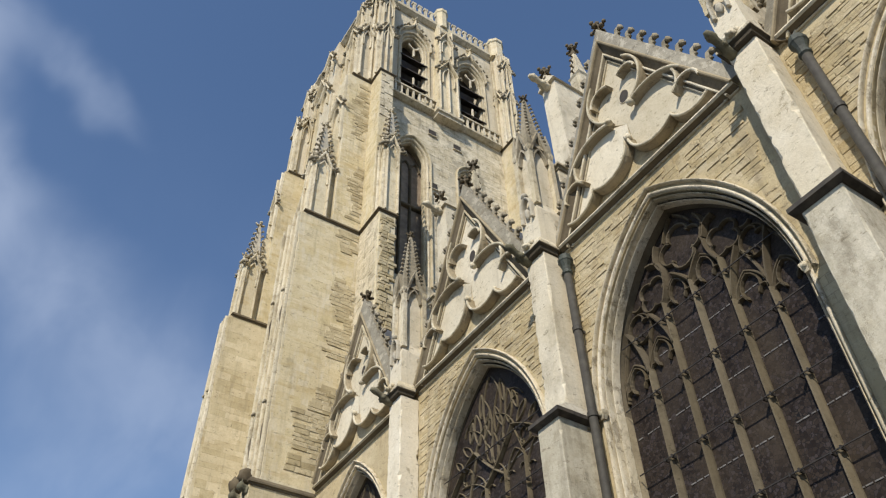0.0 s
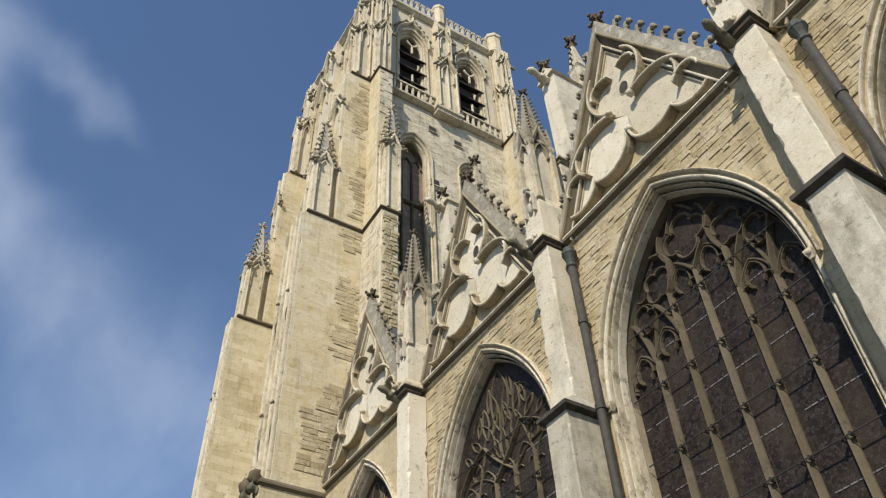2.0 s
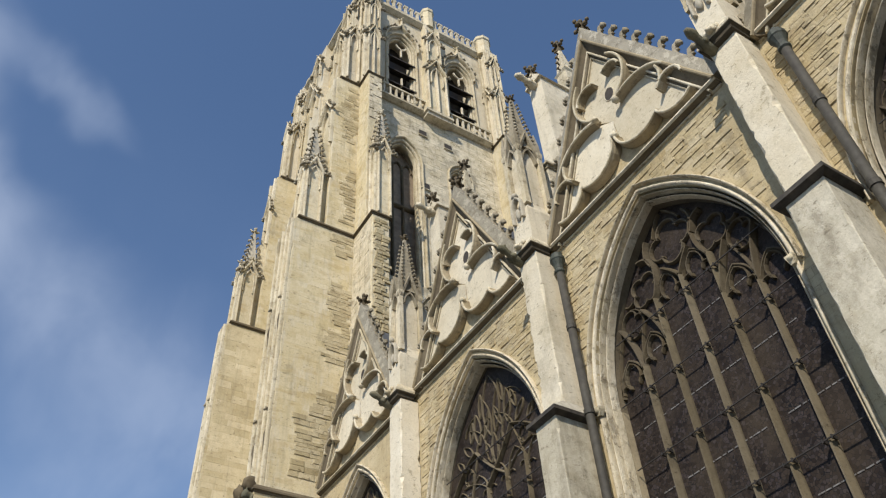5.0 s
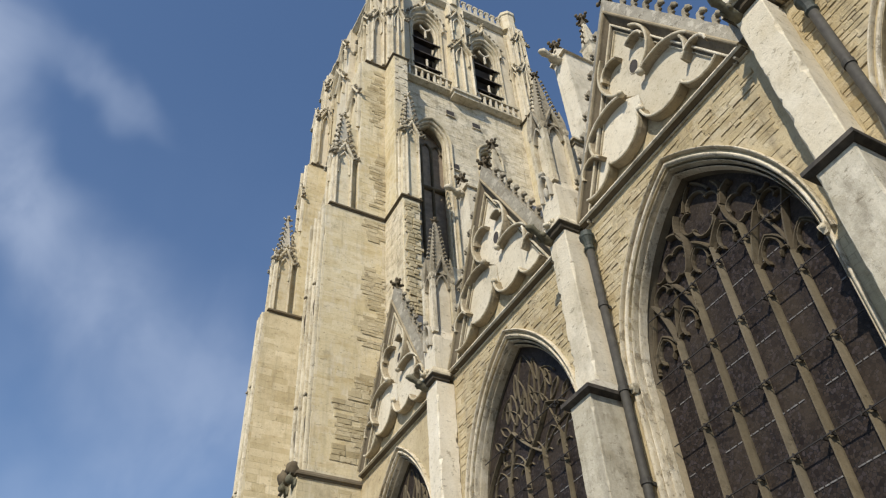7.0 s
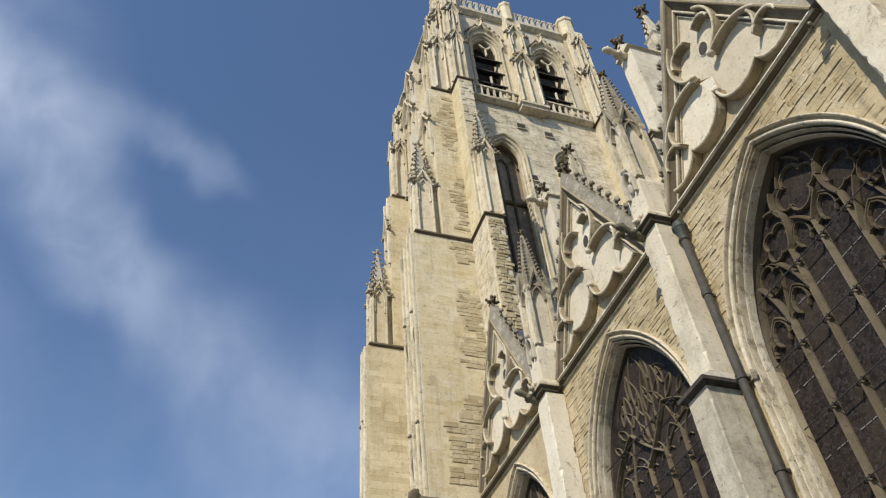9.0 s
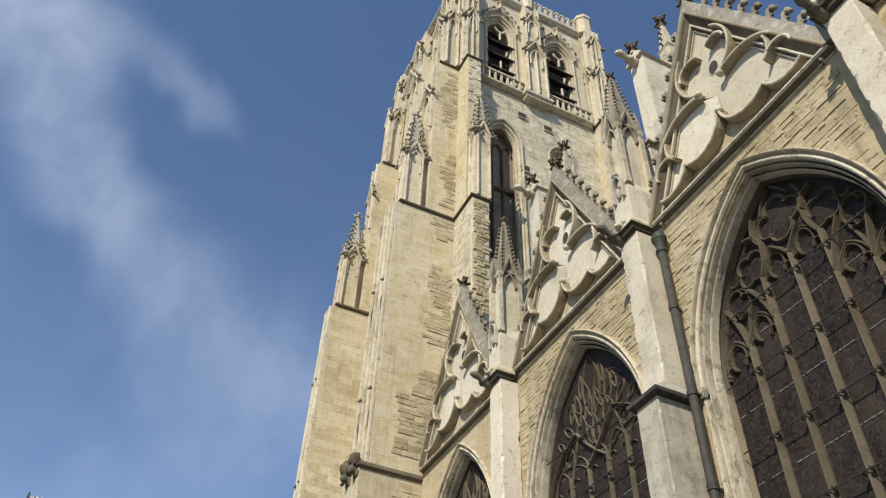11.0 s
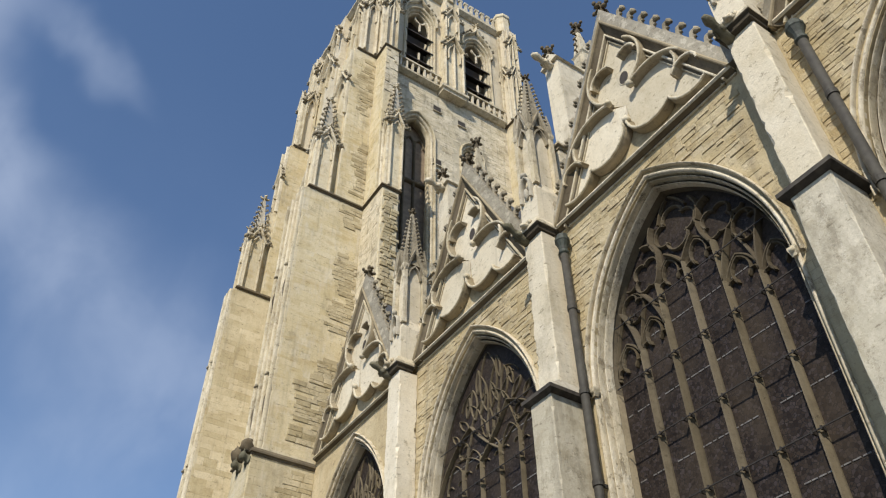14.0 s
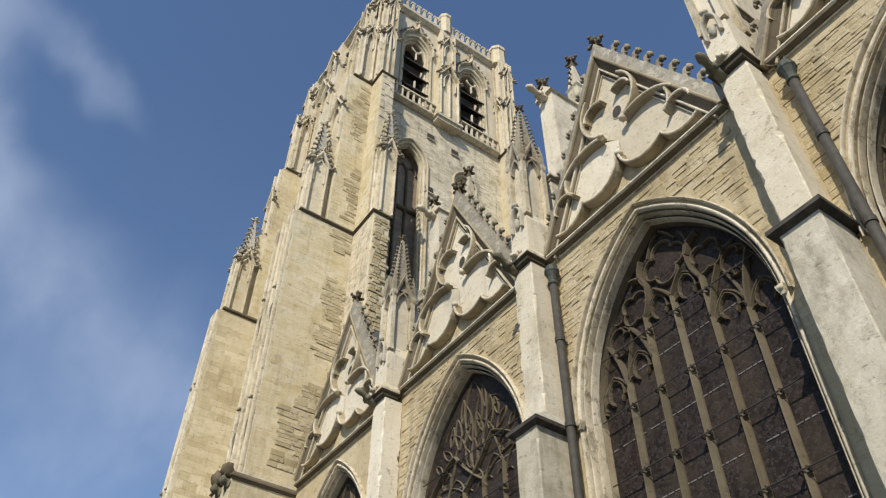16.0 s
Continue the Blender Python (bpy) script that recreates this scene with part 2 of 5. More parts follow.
M_WASHED = stone("rain_greyed_stone", (0.225, 0.205, 0.165), (0.32, 0.295, 0.24), (0.13, 0.115, 0.088), 0.0, 0.7, 0.6, 0.6, peel=0.3)
M_PLASTER = stone("whitened_stone", (0.60, 0.53, 0.40), (0.67, 0.61, 0.49), (0.45, 0.375, 0.255), 0.0, 0.5, 0.3, 0.25)
# soot plus the shade of narrow hollows, both in one dark colour
M_DARK = stone("sooty_shaded_stone", (0.05, 0.041, 0.03), (0.11, 0.092, 0.066), (0.025, 0.021, 0.016), 0.0, 0.6, 0.6, 0.5)
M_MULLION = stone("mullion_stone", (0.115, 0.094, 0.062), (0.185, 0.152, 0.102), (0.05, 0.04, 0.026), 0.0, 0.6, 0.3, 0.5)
# darker copy of the mullion stone: arch shade and soot in one colour
M_TRACERY = stone("sooty_shaded_tracery_stone", (0.072, 0.057, 0.038), (0.125, 0.10, 0.066), (0.032, 0.026, 0.017), 0.0, 0.6, 0.3, 0.5)
M_LEAD = plain("weathered_lead", (0.026, 0.022, 0.017), (0.055, 0.05, 0.039), 0.75, 0.0, 7.0, 0.15)
M_CAP = plain("black_lead", (0.026, 0.022, 0.018), (0.075, 0.062, 0.048), 0.8, 0.0, 5.0, 0.3)
M_COPPER = plain("green_copper", (0.022, 0.025, 0.02), (0.05, 0.062, 0.049), 0.7, 0.0, 9.0, 0.2)
M_IRON = plain("black_iron", (0.014, 0.012, 0.011), (0.032, 0.026, 0.022), 0.75, 0.0, 12.0)
M_BAR = plain("zinc_strip", (0.08, 0.074, 0.07), (0.21, 0.2, 0.19), 0.6, 0.0, 9.0)
# oak of the louvres, also the flat dark colour for shade inside openings
M_LOUVRE = plain("oak_louvre_and_hole_shade", (0.030, 0.024, 0.020), (0.055, 0.043, 0.035), 0.8, 0.0, 6.0, 0.2)
M_SLATE = plain("slate", (0.06, 0.065, 0.075), (0.09, 0.095, 0.105), 0.7, 0.0, 3.0)
M_PAVING = plain("paving", (0.08, 0.076, 0.068), (0.12, 0.114, 0.104), 0.85, 0.0, 2.0, 0.3)
M_WHITE = plain("white_metal", (0.75, 0.75, 0.75), (0.6, 0.6, 0.62), 0.5, 0.0, 8.0)


def leaded_glass():
    """Old dark leaded glass: small quarries that each lean a little and differ in tint."""
    mat = bpy.data.materials.new("leaded_glass")
    mat.use_nodes = True
    nt = mat.node_tree
    bsdf = nt.nodes["Principled BSDF"]
    geo = nt.nodes.new("ShaderNodeNewGeometry")
    mapping = nt.nodes.new("ShaderNodeMapping")
    mapping.inputs["Rotation"].default_value = (0.0, 0.0, 0.0)
    nt.links.new(geo.outputs["Position"], mapping.inputs["Vector"])
    vor = nt.nodes.new("ShaderNodeTexVoronoi")
    vor.inputs["Scale"].default_value = 15.0
    nt.links.new(mapping.outputs["Vector"], vor.inputs["Vector"])
    edge = nt.nodes.new("ShaderNodeTexVoronoi")
    edge.feature = "DISTANCE_TO_EDGE"
    edge.inputs["Scale"].default_value = 15.0
    nt.links.new(mapping.outputs["Vector"], edge.inputs["Vector"])
    sep = nt.nodes.new("ShaderNodeSeparateColor")
    nt.links.new(vor.outputs["Color"], sep.inputs["Color"])
    col = mix_node(nt, sep.outputs["Red"], (0.016, 0.012, 0.0105), (0.046, 0.035, 0.029))
    col = mix_node(nt, ramp_node(nt, sep.outputs["Green"], 0.75, 0.95, 0, 0.7), col, (0.055, 0.045, 0.046))
    col = mix_node(nt, ramp_node(nt, edge.outputs["Distance"], 0.03, 0.07, 1, 0), col, (0.012, 0.012, 0.013))
    dust = ramp_node(nt, noise_node(nt, geo.outputs["Position"], 0.9, 6, 0.6, (1.0, 1.0, 0.5)), 0.45, 0.72, 0, 0.55)
    col = mix_node(nt, dust, col, (0.068, 0.052, 0.036))
    nt.links.new(col, bsdf.inputs["Base Color"])
    bsdf.inputs["Roughness"].default_value = 0.5
    bsdf.inputs["Specular IOR Level"].default_value = 0.08
    bp = nt.nodes.new("ShaderNodeBump")
    bp.inputs["Strength"].default_value, bp.inputs["Distance"].default_value = 0.6, 0.03
    nt.links.new(sep.outputs["Blue"], bp.inputs["Height"])
    nt.links.new(bp.outputs["Normal"], bsdf.inputs["Normal"])
    return mat


M_GLASS = leaded_glass()


# ---------- building helpers ----------
def part(name, bm, material, parent=None, label=""):
    me = bpy.data.meshes.new(name)
    bmesh.ops.recalc_face_normals(bm, faces=bm.faces)
    bm.to_mesh(me)
    bm.free()
    me.materials.append(material)
    ob = new(name, me)
    if parent:
        ob.parent = parent
    if label:
        ob["label"] = label
    return ob


def shared(name, me, m, parent):
    """One more object on a mesh that others use too."""
    ob = new(name, me)
    ob.matrix_basis = m
    ob.parent = parent
    return ob


def thing(name, label, category, group="", kind=""):
    return tagged(new(name), label, category, group, kind)


def loft(bm, rects):
    """Rectangles (x0, x1, y0, y1, z) joined one above the other, capped."""
    rings = []
    for x0, x1, y0, y1, z in rects:
        rings.append([bm.verts.new(p) for p in ((x0, y0, z), (x1, y0, z), (x1, y1, z), (x0, y1, z))])
    for a, b in zip(rings, rings[1:]):
        for i in range(4):
            bm.faces.new((a[i], a[(i + 1) % 4], b[(i + 1) % 4], b[i]))
    bm.faces.new(rings[0][::-1])
    bm.faces.new(rings[-1])
    return bm


def block(x0, x1, y0, y1, z0, z1, bm=None, c=0.0):
    bm = bm or bmesh.new()
    if not c:
        return loft(bm, [(x0, x1, y0, y1, z0), (x0, x1, y0, y1, z1)])
    return loft(bm, [(x0 + c, x1 - c, y0 + c, y1 - c, z0), (x0, x1, y0, y1, z0 + c), (x0, x1, y0, y1, z1 - c), (x0 + c, x1 - c, y0 + c, y1 - c, z1)])


def ledge(x0, x1, y0, y1, z, over=0.12, h=0.22, bm=None):
    """A weathered drip moulding round a shaft: hollow below, nose, slope above. z is the top of its nose."""
    o = over
    return loft(bm or bmesh.new(), [(x0 - e, x1 + e, y0 - e, y1 + e, z + dz) for e, dz in (
        (0.004, -h), (o * 0.35, -h), (o * 0.45, -h * 0.55), (o, -h * 0.45), (o, 0.0), (0.01, o * 1.3))])


def plane_yz(x, yc):
    """u to the right as seen from the street, v up, d out towards the street."""
    return lambda u, v, d: Vector((x - d, yc - u, v))


def plane_xz(y, xc):
    return lambda u, v, d: Vector((xc + u, y - d, v))


def sweep(bm, pts, prof, P, closed=False):
    """Carries the closed profile (n to the left of the way, d outwards) along the flat way pts (u, v), mitred."""
    n = len(pts)
    rings = []
    for i, p in enumerate(pts):
        a = Vector(pts[i - 1]) if (i or closed) else None
        b = Vector(pts[(i + 1) % n]) if (i < n - 1 or closed) else None
        p = Vector(p)
        d1 = (p - a).normalized() if a is not None else (b - p).normalized()
        d2 = (b - p).normalized() if b is not None else d1
        n1, n2 = Vector((-d1.y, d1.x)), Vector((-d2.y, d2.x))
        m = n1 + n2
        m = m.normalized() if m.length > 1e-6 else n1
        k = 1 / max(0.45, m.dot(n1))
        rings.append([bm.verts.new(P(p.x + m.x * k * o, p.y + m.y * k * o, d)) for o, d in prof])
    q = len(prof)
    for i in range(n if closed else n - 1):
        r, s = rings[i], rings[(i + 1) % n]
        for j in range(q):
            bm.faces.new((r[j], r[(j + 1) % q], s[(j + 1) % q], s[j]))
    if not closed:
        bm.faces.new(rings[0])
        bm.faces.new(rings[-1][::-1])
    return bm


def arc3(a, b, c, n=10):
    """Points on the arc from a through b to c."""
    ax, ay = a
    bx, by = b
    cx, cy = c
    d = 2 * (ax * (by - cy) + bx * (cy - ay) + cx * (ay - by))
    if abs(d) < 1e-9:
        return [a, b, c]
    ux = ((ax * ax + ay * ay) * (by - cy) + (bx * bx + by * by) * (cy - ay) + (cx * cx + cy * cy) * (ay - by)) / d
    uy = ((ax * ax + ay * ay) * (cx - bx) + (bx * bx + by * by) * (ax - cx) + (cx * cx + cy * cy) * (bx - ax)) / d
    r = math.hypot(ax - ux, ay - uy)
    t0, t1, t2 = (math.atan2(y - uy, x - ux) for x, y in (a, b, c))
    up1, up2 = (t1 - t0) % (2 * math.pi), (t2 - t0) % (2 * math.pi)
    turn = up2 if up1 < up2 else up2 - 2 * math.pi
    return [(ux + r * math.cos(t0 + turn * i / n), uy + r * math.sin(t0 + turn * i / n)) for i in range(n + 1)]


def arch_pts(hw, zs, za, z0=None, n=12, uc=0.0):
    """A pointed arch, left foot to right foot."""
    h = za - zs
    r = (hw * hw + h * h) / (2 * hw)
    full = math.acos(max(-1, min(1, (r - hw) / r)))
    left = [(-hw + r - r * math.cos(full * i / n), zs + r * math.sin(full * i / n)) for i in range(n + 1)]
    right = [(-u, v) for u, v in left[-2::-1]]
    pts = left + right
    if z0 is not None:
        pts = [(-hw, z0)] + pts + [(hw, z0)]
    return [(u + uc, v) for u, v in pts]


def roll(w, d0, d1, n=6):
    """A rounded moulding's profile, w wide, from depth d0 out to d1."""
    return [(-w / 2, d0)] + [(-w / 2 * math.cos(math.pi * i / n), d0 + (d1 - d0) * (0.45 + 0.55 * math.sin(math.pi * i / n))) for i in range(n + 1)] + [(w / 2, d0)]


def flat_poly(bm, pts, P, d0, d1):
    """A plate with the outline pts, from depth d0 out to d1."""
    a = [bm.verts.new(P(u, v, d0)) for u, v in pts]
    b = [bm.verts.new(P(u, v, d1)) for u, v in pts]
    bm.faces.new(a)
    bm.faces.new(b[::-1])
    for i in range(len(pts)):
        j = (i + 1) % len(pts)
        bm.faces.new((a[i], a[j], b[j], b[i]))
    return bm


def arch_wall(bm, P, u0, u1, v0, v1, arch, d0, d1):
    """A wall face with a pointed opening, from depth d0 (front) to d1 (back). arch runs from foot to foot."""
    for d in (d0, d1):
        k = max(range(len(arch)), key=lambda i: arch[i][1])
        za = arch[k][1]
        for side, pts in ((u0, arch[:k + 1]), (u1, arch[k:][::-1])):
            for (ua, va), (ub, vb) in zip(pts, pts[1:]):
                bm.faces.new([bm.verts.new(P(*q, d)) for q in ((side, va), (ua, va), (ub, vb), (side, vb)) ])
        bm.faces.new([bm.verts.new(P(*q, d)) for q in ((u0, za), (arch[k][0], za), (u1, za), (u1, v1), (u0, v1))])
        if arch[0][1] > v0 + 1e-6:
            z = arch[0][1]
            bm.faces.new([bm.verts.new(P(*q, d)) for q in ((u0, v0), (u1, v0), (u1, z), (u0, z))])
    path = arch + ([arch[0]] if arch[0][1] > v0 + 1e-6 else [])
    for (ua, va), (ub, vb) in zip(path, path[1:]):
        bm.faces.new([bm.verts.new(P(*q)) for q in ((ua, va, d0), (ub, vb, d0), (ub, vb, d1), (ua, va, d1))])
    for a, b in (((u0, v0), (u0, v1)), ((u0, v1), (u1, v1)), ((u1, v1), (u1, v0))):
        bm.faces.new([bm.verts.new(P(*q)) for q in ((*a, d0), (*b, d0), (*b, d1), (*a, d1))])
    bmesh.ops.remove_doubles(bm, verts=bm.verts, dist=1e-5)
    return bm


def lump(seed, rx, ry, rz, bm=None, at=(0, 0, 0), sub=2, rough=0.25):
    """A worn carved lump."""
    bm = bm or bmesh.new()
    made = bmesh.ops.create_icosphere(bm, subdivisions=sub, radius=1)["verts"]
    for v in made:
        k = 1 + rough * noise.noise(v.co * 1.7 + Vector((seed * 3.1, seed * 1.7, 0)))
        v.co = Vector((v.co.x * rx * k, v.co.y * ry * k, v.co.z * rz * k)) + Vector(at)
        for f in v.link_faces:
            f.smooth = True
    return bm


def ashlar(P, u0, u1, v0, v1, mat, parent, skip=None, seed=1, course=(0.22, 0.27, 0.32), depth=(0.004, 0.018), length=(0.38, 0.8)):
    """Cut blocks that face a wall, each with its own joint, depth and tone, in one mesh."""
    rr = random.Random(seed)
    vs, fs = [], []
    v = v0
    while v < v1 - 0.05:
        h = min(rr.choice(course), v1 - v)
        u = u0 - rr.uniform(0, 0.3)
        while u < u1:
            w = rr.uniform(*length)
            a, b = max(u, u0), min(u + w, u1)
            u += w
            if b - a < 0.06 or (skip and any(skip(q, r) for q in (a, (a + b) / 2, b) for r in (v, v + h))):
                continue
            d, t, j = rr.uniform(*depth), 0.001, 0.003
            k = len(vs)
            vs += [tuple(P(q, r, 0.0)) for q, r in ((a + t, v + t), (b - t, v + t), (b - t, v + h - t), (a + t, v + h - t))]
            vs += [tuple(P(q + rr.uniform(-0.003, 0.003), r, d + rr.uniform(-0.002, 0.002))) for q, r in ((a + t + j, v + t + j), (b - t - j, v + t + j), (b - t - j, v + h - t - j), (a + t + j, v + h - t - j))]
            fs += [(k + 4, k + 5, k + 6, k + 7)] + [(k + i, k + (i + 1) % 4, k + 4 + (i + 1) % 4, k + 4 + i) for i in range(4)]
        v += h
    me = bpy.data.meshes.new("ashlar")
    me.from_pydata(vs, [], fs)
    bm = bmesh.new()
    bm.from_mesh(me)
    bpy.data.meshes.remove(me)
    ob = part("ashlar", bm, mat, parent)
    ob["kind"] = "stuff"
    return ob


def lathe(bm, x, y, rings, n=12):
    made = [[bm.verts.new((x + r * math.cos(2 * math.pi * a / n), y + r * math.sin(2 * math.pi * a / n), z)) for a in range(n)] for r, z in rings]
    for a, b in zip(made, made[1:]):
        for i in range(n):
            bm.faces.new((a[i], a[(i + 1) % n], b[(i + 1) % n], b[i]))
    bm.faces.new(made[0])
    bm.faces.new(made[-1])
    return bm


def worn(x0, x1, y0, y1, z0, z1, step=0.14, amp=0.03, seed=0):
    """A shaft with chipped, weathered arrises."""
    bm = bmesh.new()
    n = max(2, round((z1 - z0) / step))
    rings = []
    for i in range(n + 1):
        z = z0 + (z1 - z0) * i / n
        ring = []
        for k, (cx, cy, sx, sy) in enumerate(((x0, y0, 1, 1), (x1, y0, -1, 1), (x1, y1, -1, -1), (x0, y1, 1, -1))):
            v = noise.noise(Vector((seed * 7.3 + k * 11.1, cx + cy, z * 2.6)))
            w = noise.noise(Vector((seed * 3.3 + k * 5.7, cx - cy, z * 7.5)))
            c = amp * (0.35 + max(0.0, v) * 1.6 + max(0.0, w - 0.25) * 3.0)
            a, b = (cx + sx * c, cy, z), (cx, cy + sy * c, z)
            ring += [bm.verts.new(q) for q in ((b, a) if k in (0, 2) else (a, b))]
        rings.append(ring)
    for a, b in zip(rings, rings[1:]):
        for i in range(8):
            bm.faces.new((a[i], a[(i + 1) % 8], b[(i + 1) % 8], b[i]))
    bm.faces.new(rings[0][::-1])
    bm.faces.new(rings[-1])
    return bm


def crocket_mesh(name, mat):
    """A curled leaf that stands out along +x, about 1 high; scaled where it is set."""
    bm = bmesh.new()
    lump(1, 0.34, 0.2, 0.22, bm, (0.2, 0, 0.0), 1)
    lump(2, 0.3, 0.32, 0.28, bm, (0.55, 0, 0.25), 1, 0.5)
    lump(3, 0.2, 0.3, 0.2, bm, (0.75, 0, 0.02), 1, 0.5)
    me = bpy.data.meshes.new(name)
    bm.to_mesh(me)
    bm.free()
    me.materials.append(mat)
    return me


def gable_crocket_mesh(mat):
    """A leaf on an upright stem, its head curled forward along +x."""
    bm = bmesh.new()
    loft(bm, [(-0.13, 0.16, -0.16, 0.16, -0.35), (-0.12, 0.13, -0.13, 0.13, 0.2), (-0.08, 0.2, -0.15, 0.15, 0.5), (0.0, 0.34, -0.17, 0.17, 0.72), (0.08, 0.4, -0.13, 0.13, 0.85)])
    lump(2, 0.24, 0.24, 0.2, bm, (0.36, 0, 0.68), 1, 0.5)
    lump(3, 0.13, 0.2, 0.15, bm, (0.52, 0, 0.5), 1, 0.5)
    lump(4, 0.16, 0.16, 0.12, bm, (0.16, 0, 0.24), 1, 0.5)
    me = bpy.data.meshes.new("crocket")
    bm.to_mesh(me)
    bm.free()
    me.materials.append(mat)
    return me


CROCKET = crocket_mesh("crocket", M_SPIRE)
CROCKET_DARK = crocket_mesh("crocket", M_SOFFIT)
CROCKET_GABLE = gable_crocket_mesh(M_SPIRE)


def set_crocket(parent, at, out, size, me=None):
    """A crocket at a place, leaning out along the level direction out."""
    a = math.atan2(out[1], out[0])
    shared("crocket", me or CROCKET, Matrix.LocRotScale(at, Euler((0, 0, a)), (size, size, size)), parent)


def finial(parent, at, size, mat):
    """A stone cross flower: stem, four leaves, bud."""
    bm = bmesh.new()
    x, y, z = at
    s = size
    loft(bm, [(x - 0.11 * s, x + 0.11 * s, y - 0.11 * s, y + 0.11 * s, z - 0.15 * s), (x - 0.075 * s, x + 0.075 * s, y - 0.075 * s, y + 0.075 * s, z + 0.25 * s), (x - 0.1 * s, x + 0.1 * s, y - 0.1 * s, y + 0.1 * s, z + 0.4 * s), (x - 0.06 * s, x + 0.06 * s, y - 0.06 * s, y + 0.06 * s, z + 0.7 * s)])
    lump(9, 0.12 * s, 0.12 * s, 0.17 * s, bm, (x, y, z + 0.8 * s), 1, 0.3)
    ob = part("finial", bm, mat, parent)
    for i in range(4):
        a = i * math.pi / 2
        leaf = lump(i + 5, 0.15 * s, 0.15 * s, 0.1 * s, None, (x + 0.2 * s * math.cos(a), y + 0.2 * s * math.sin(a), z + 0.4 * s), 1, 0.4)
        lump(i + 6, 0.1 * s, 0.1 * s, 0.12 * s, leaf, (x + 0.36 * s * math.cos(a), y + 0.36 * s * math.sin(a), z + 0.5 * s), 1, 0.4)
        part("leaf", leaf, mat, ob)
    return ob


# ---------- ground ----------
bm = bmesh.new()
S = 2500
bm.faces.new([bm.verts.new(p) for p in ((-S, -S, 0), (S, -S, 0), (S, S, 0), (-S, S, 0))])
tagged(part("ground", bm, M_PAVING), "grey stone paving round the church", "ground", kind="structure")

# ---------- the aisle: plan ----------
XW = 10.75                       # street face of the aisle wall
YB = [17.33, 10.33, 3.33, -3.67]   # near corners of the buttress cornices
YC = [21.4, 14.4, 7.4, 0.4]      # middles of the bays
ZS, ZA, ZSTR = 10.95, 15.3, 16.0
HW = 2.60

BAYS = []
wall = thing("wall_aisle", "yellowed limestone aisle wall with tall pointed windows", "wall", kind="structure")
for k, yc in enumerate(YC):
    narrow = k == 0
    hw = 2.45 if narrow else HW
    P = plane_yz(XW, yc)
    bm = bmesh.new()
    arch_wall(bm, P, -3.5, 3.5, 0.0, ZSTR + 0.15, arch_pts(hw, ZS, ZA - 0.02, 3.2, 16), 0.0, -1.3)
    BAYS.append(part("bay_wall", bm, M_WALL, wall))
bm = block(XW, XW + 1.3, -10.0, YC[3] - 3.5, 0, ZSTR + 0.15)
part("bay_wall", bm, M_WALL, wall)

# string course under the gables
for k, yc in enumerate(YC):
    st = thing("string_course", "moulded sooty stone string course below the gable, hollow coloured as shade", "moulding", "string courses", "structure")
    PS = plane_yz(XW, yc)
    # the hollow's colour holds soot and the shade under the nose
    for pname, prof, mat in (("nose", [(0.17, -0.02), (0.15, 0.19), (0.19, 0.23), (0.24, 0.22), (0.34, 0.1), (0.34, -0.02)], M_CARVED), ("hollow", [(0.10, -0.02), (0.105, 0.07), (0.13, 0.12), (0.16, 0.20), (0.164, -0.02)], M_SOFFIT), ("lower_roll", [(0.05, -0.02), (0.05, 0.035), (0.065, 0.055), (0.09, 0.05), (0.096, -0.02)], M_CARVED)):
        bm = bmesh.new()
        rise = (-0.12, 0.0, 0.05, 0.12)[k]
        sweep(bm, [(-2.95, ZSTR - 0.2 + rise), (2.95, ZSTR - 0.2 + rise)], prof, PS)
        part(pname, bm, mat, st)


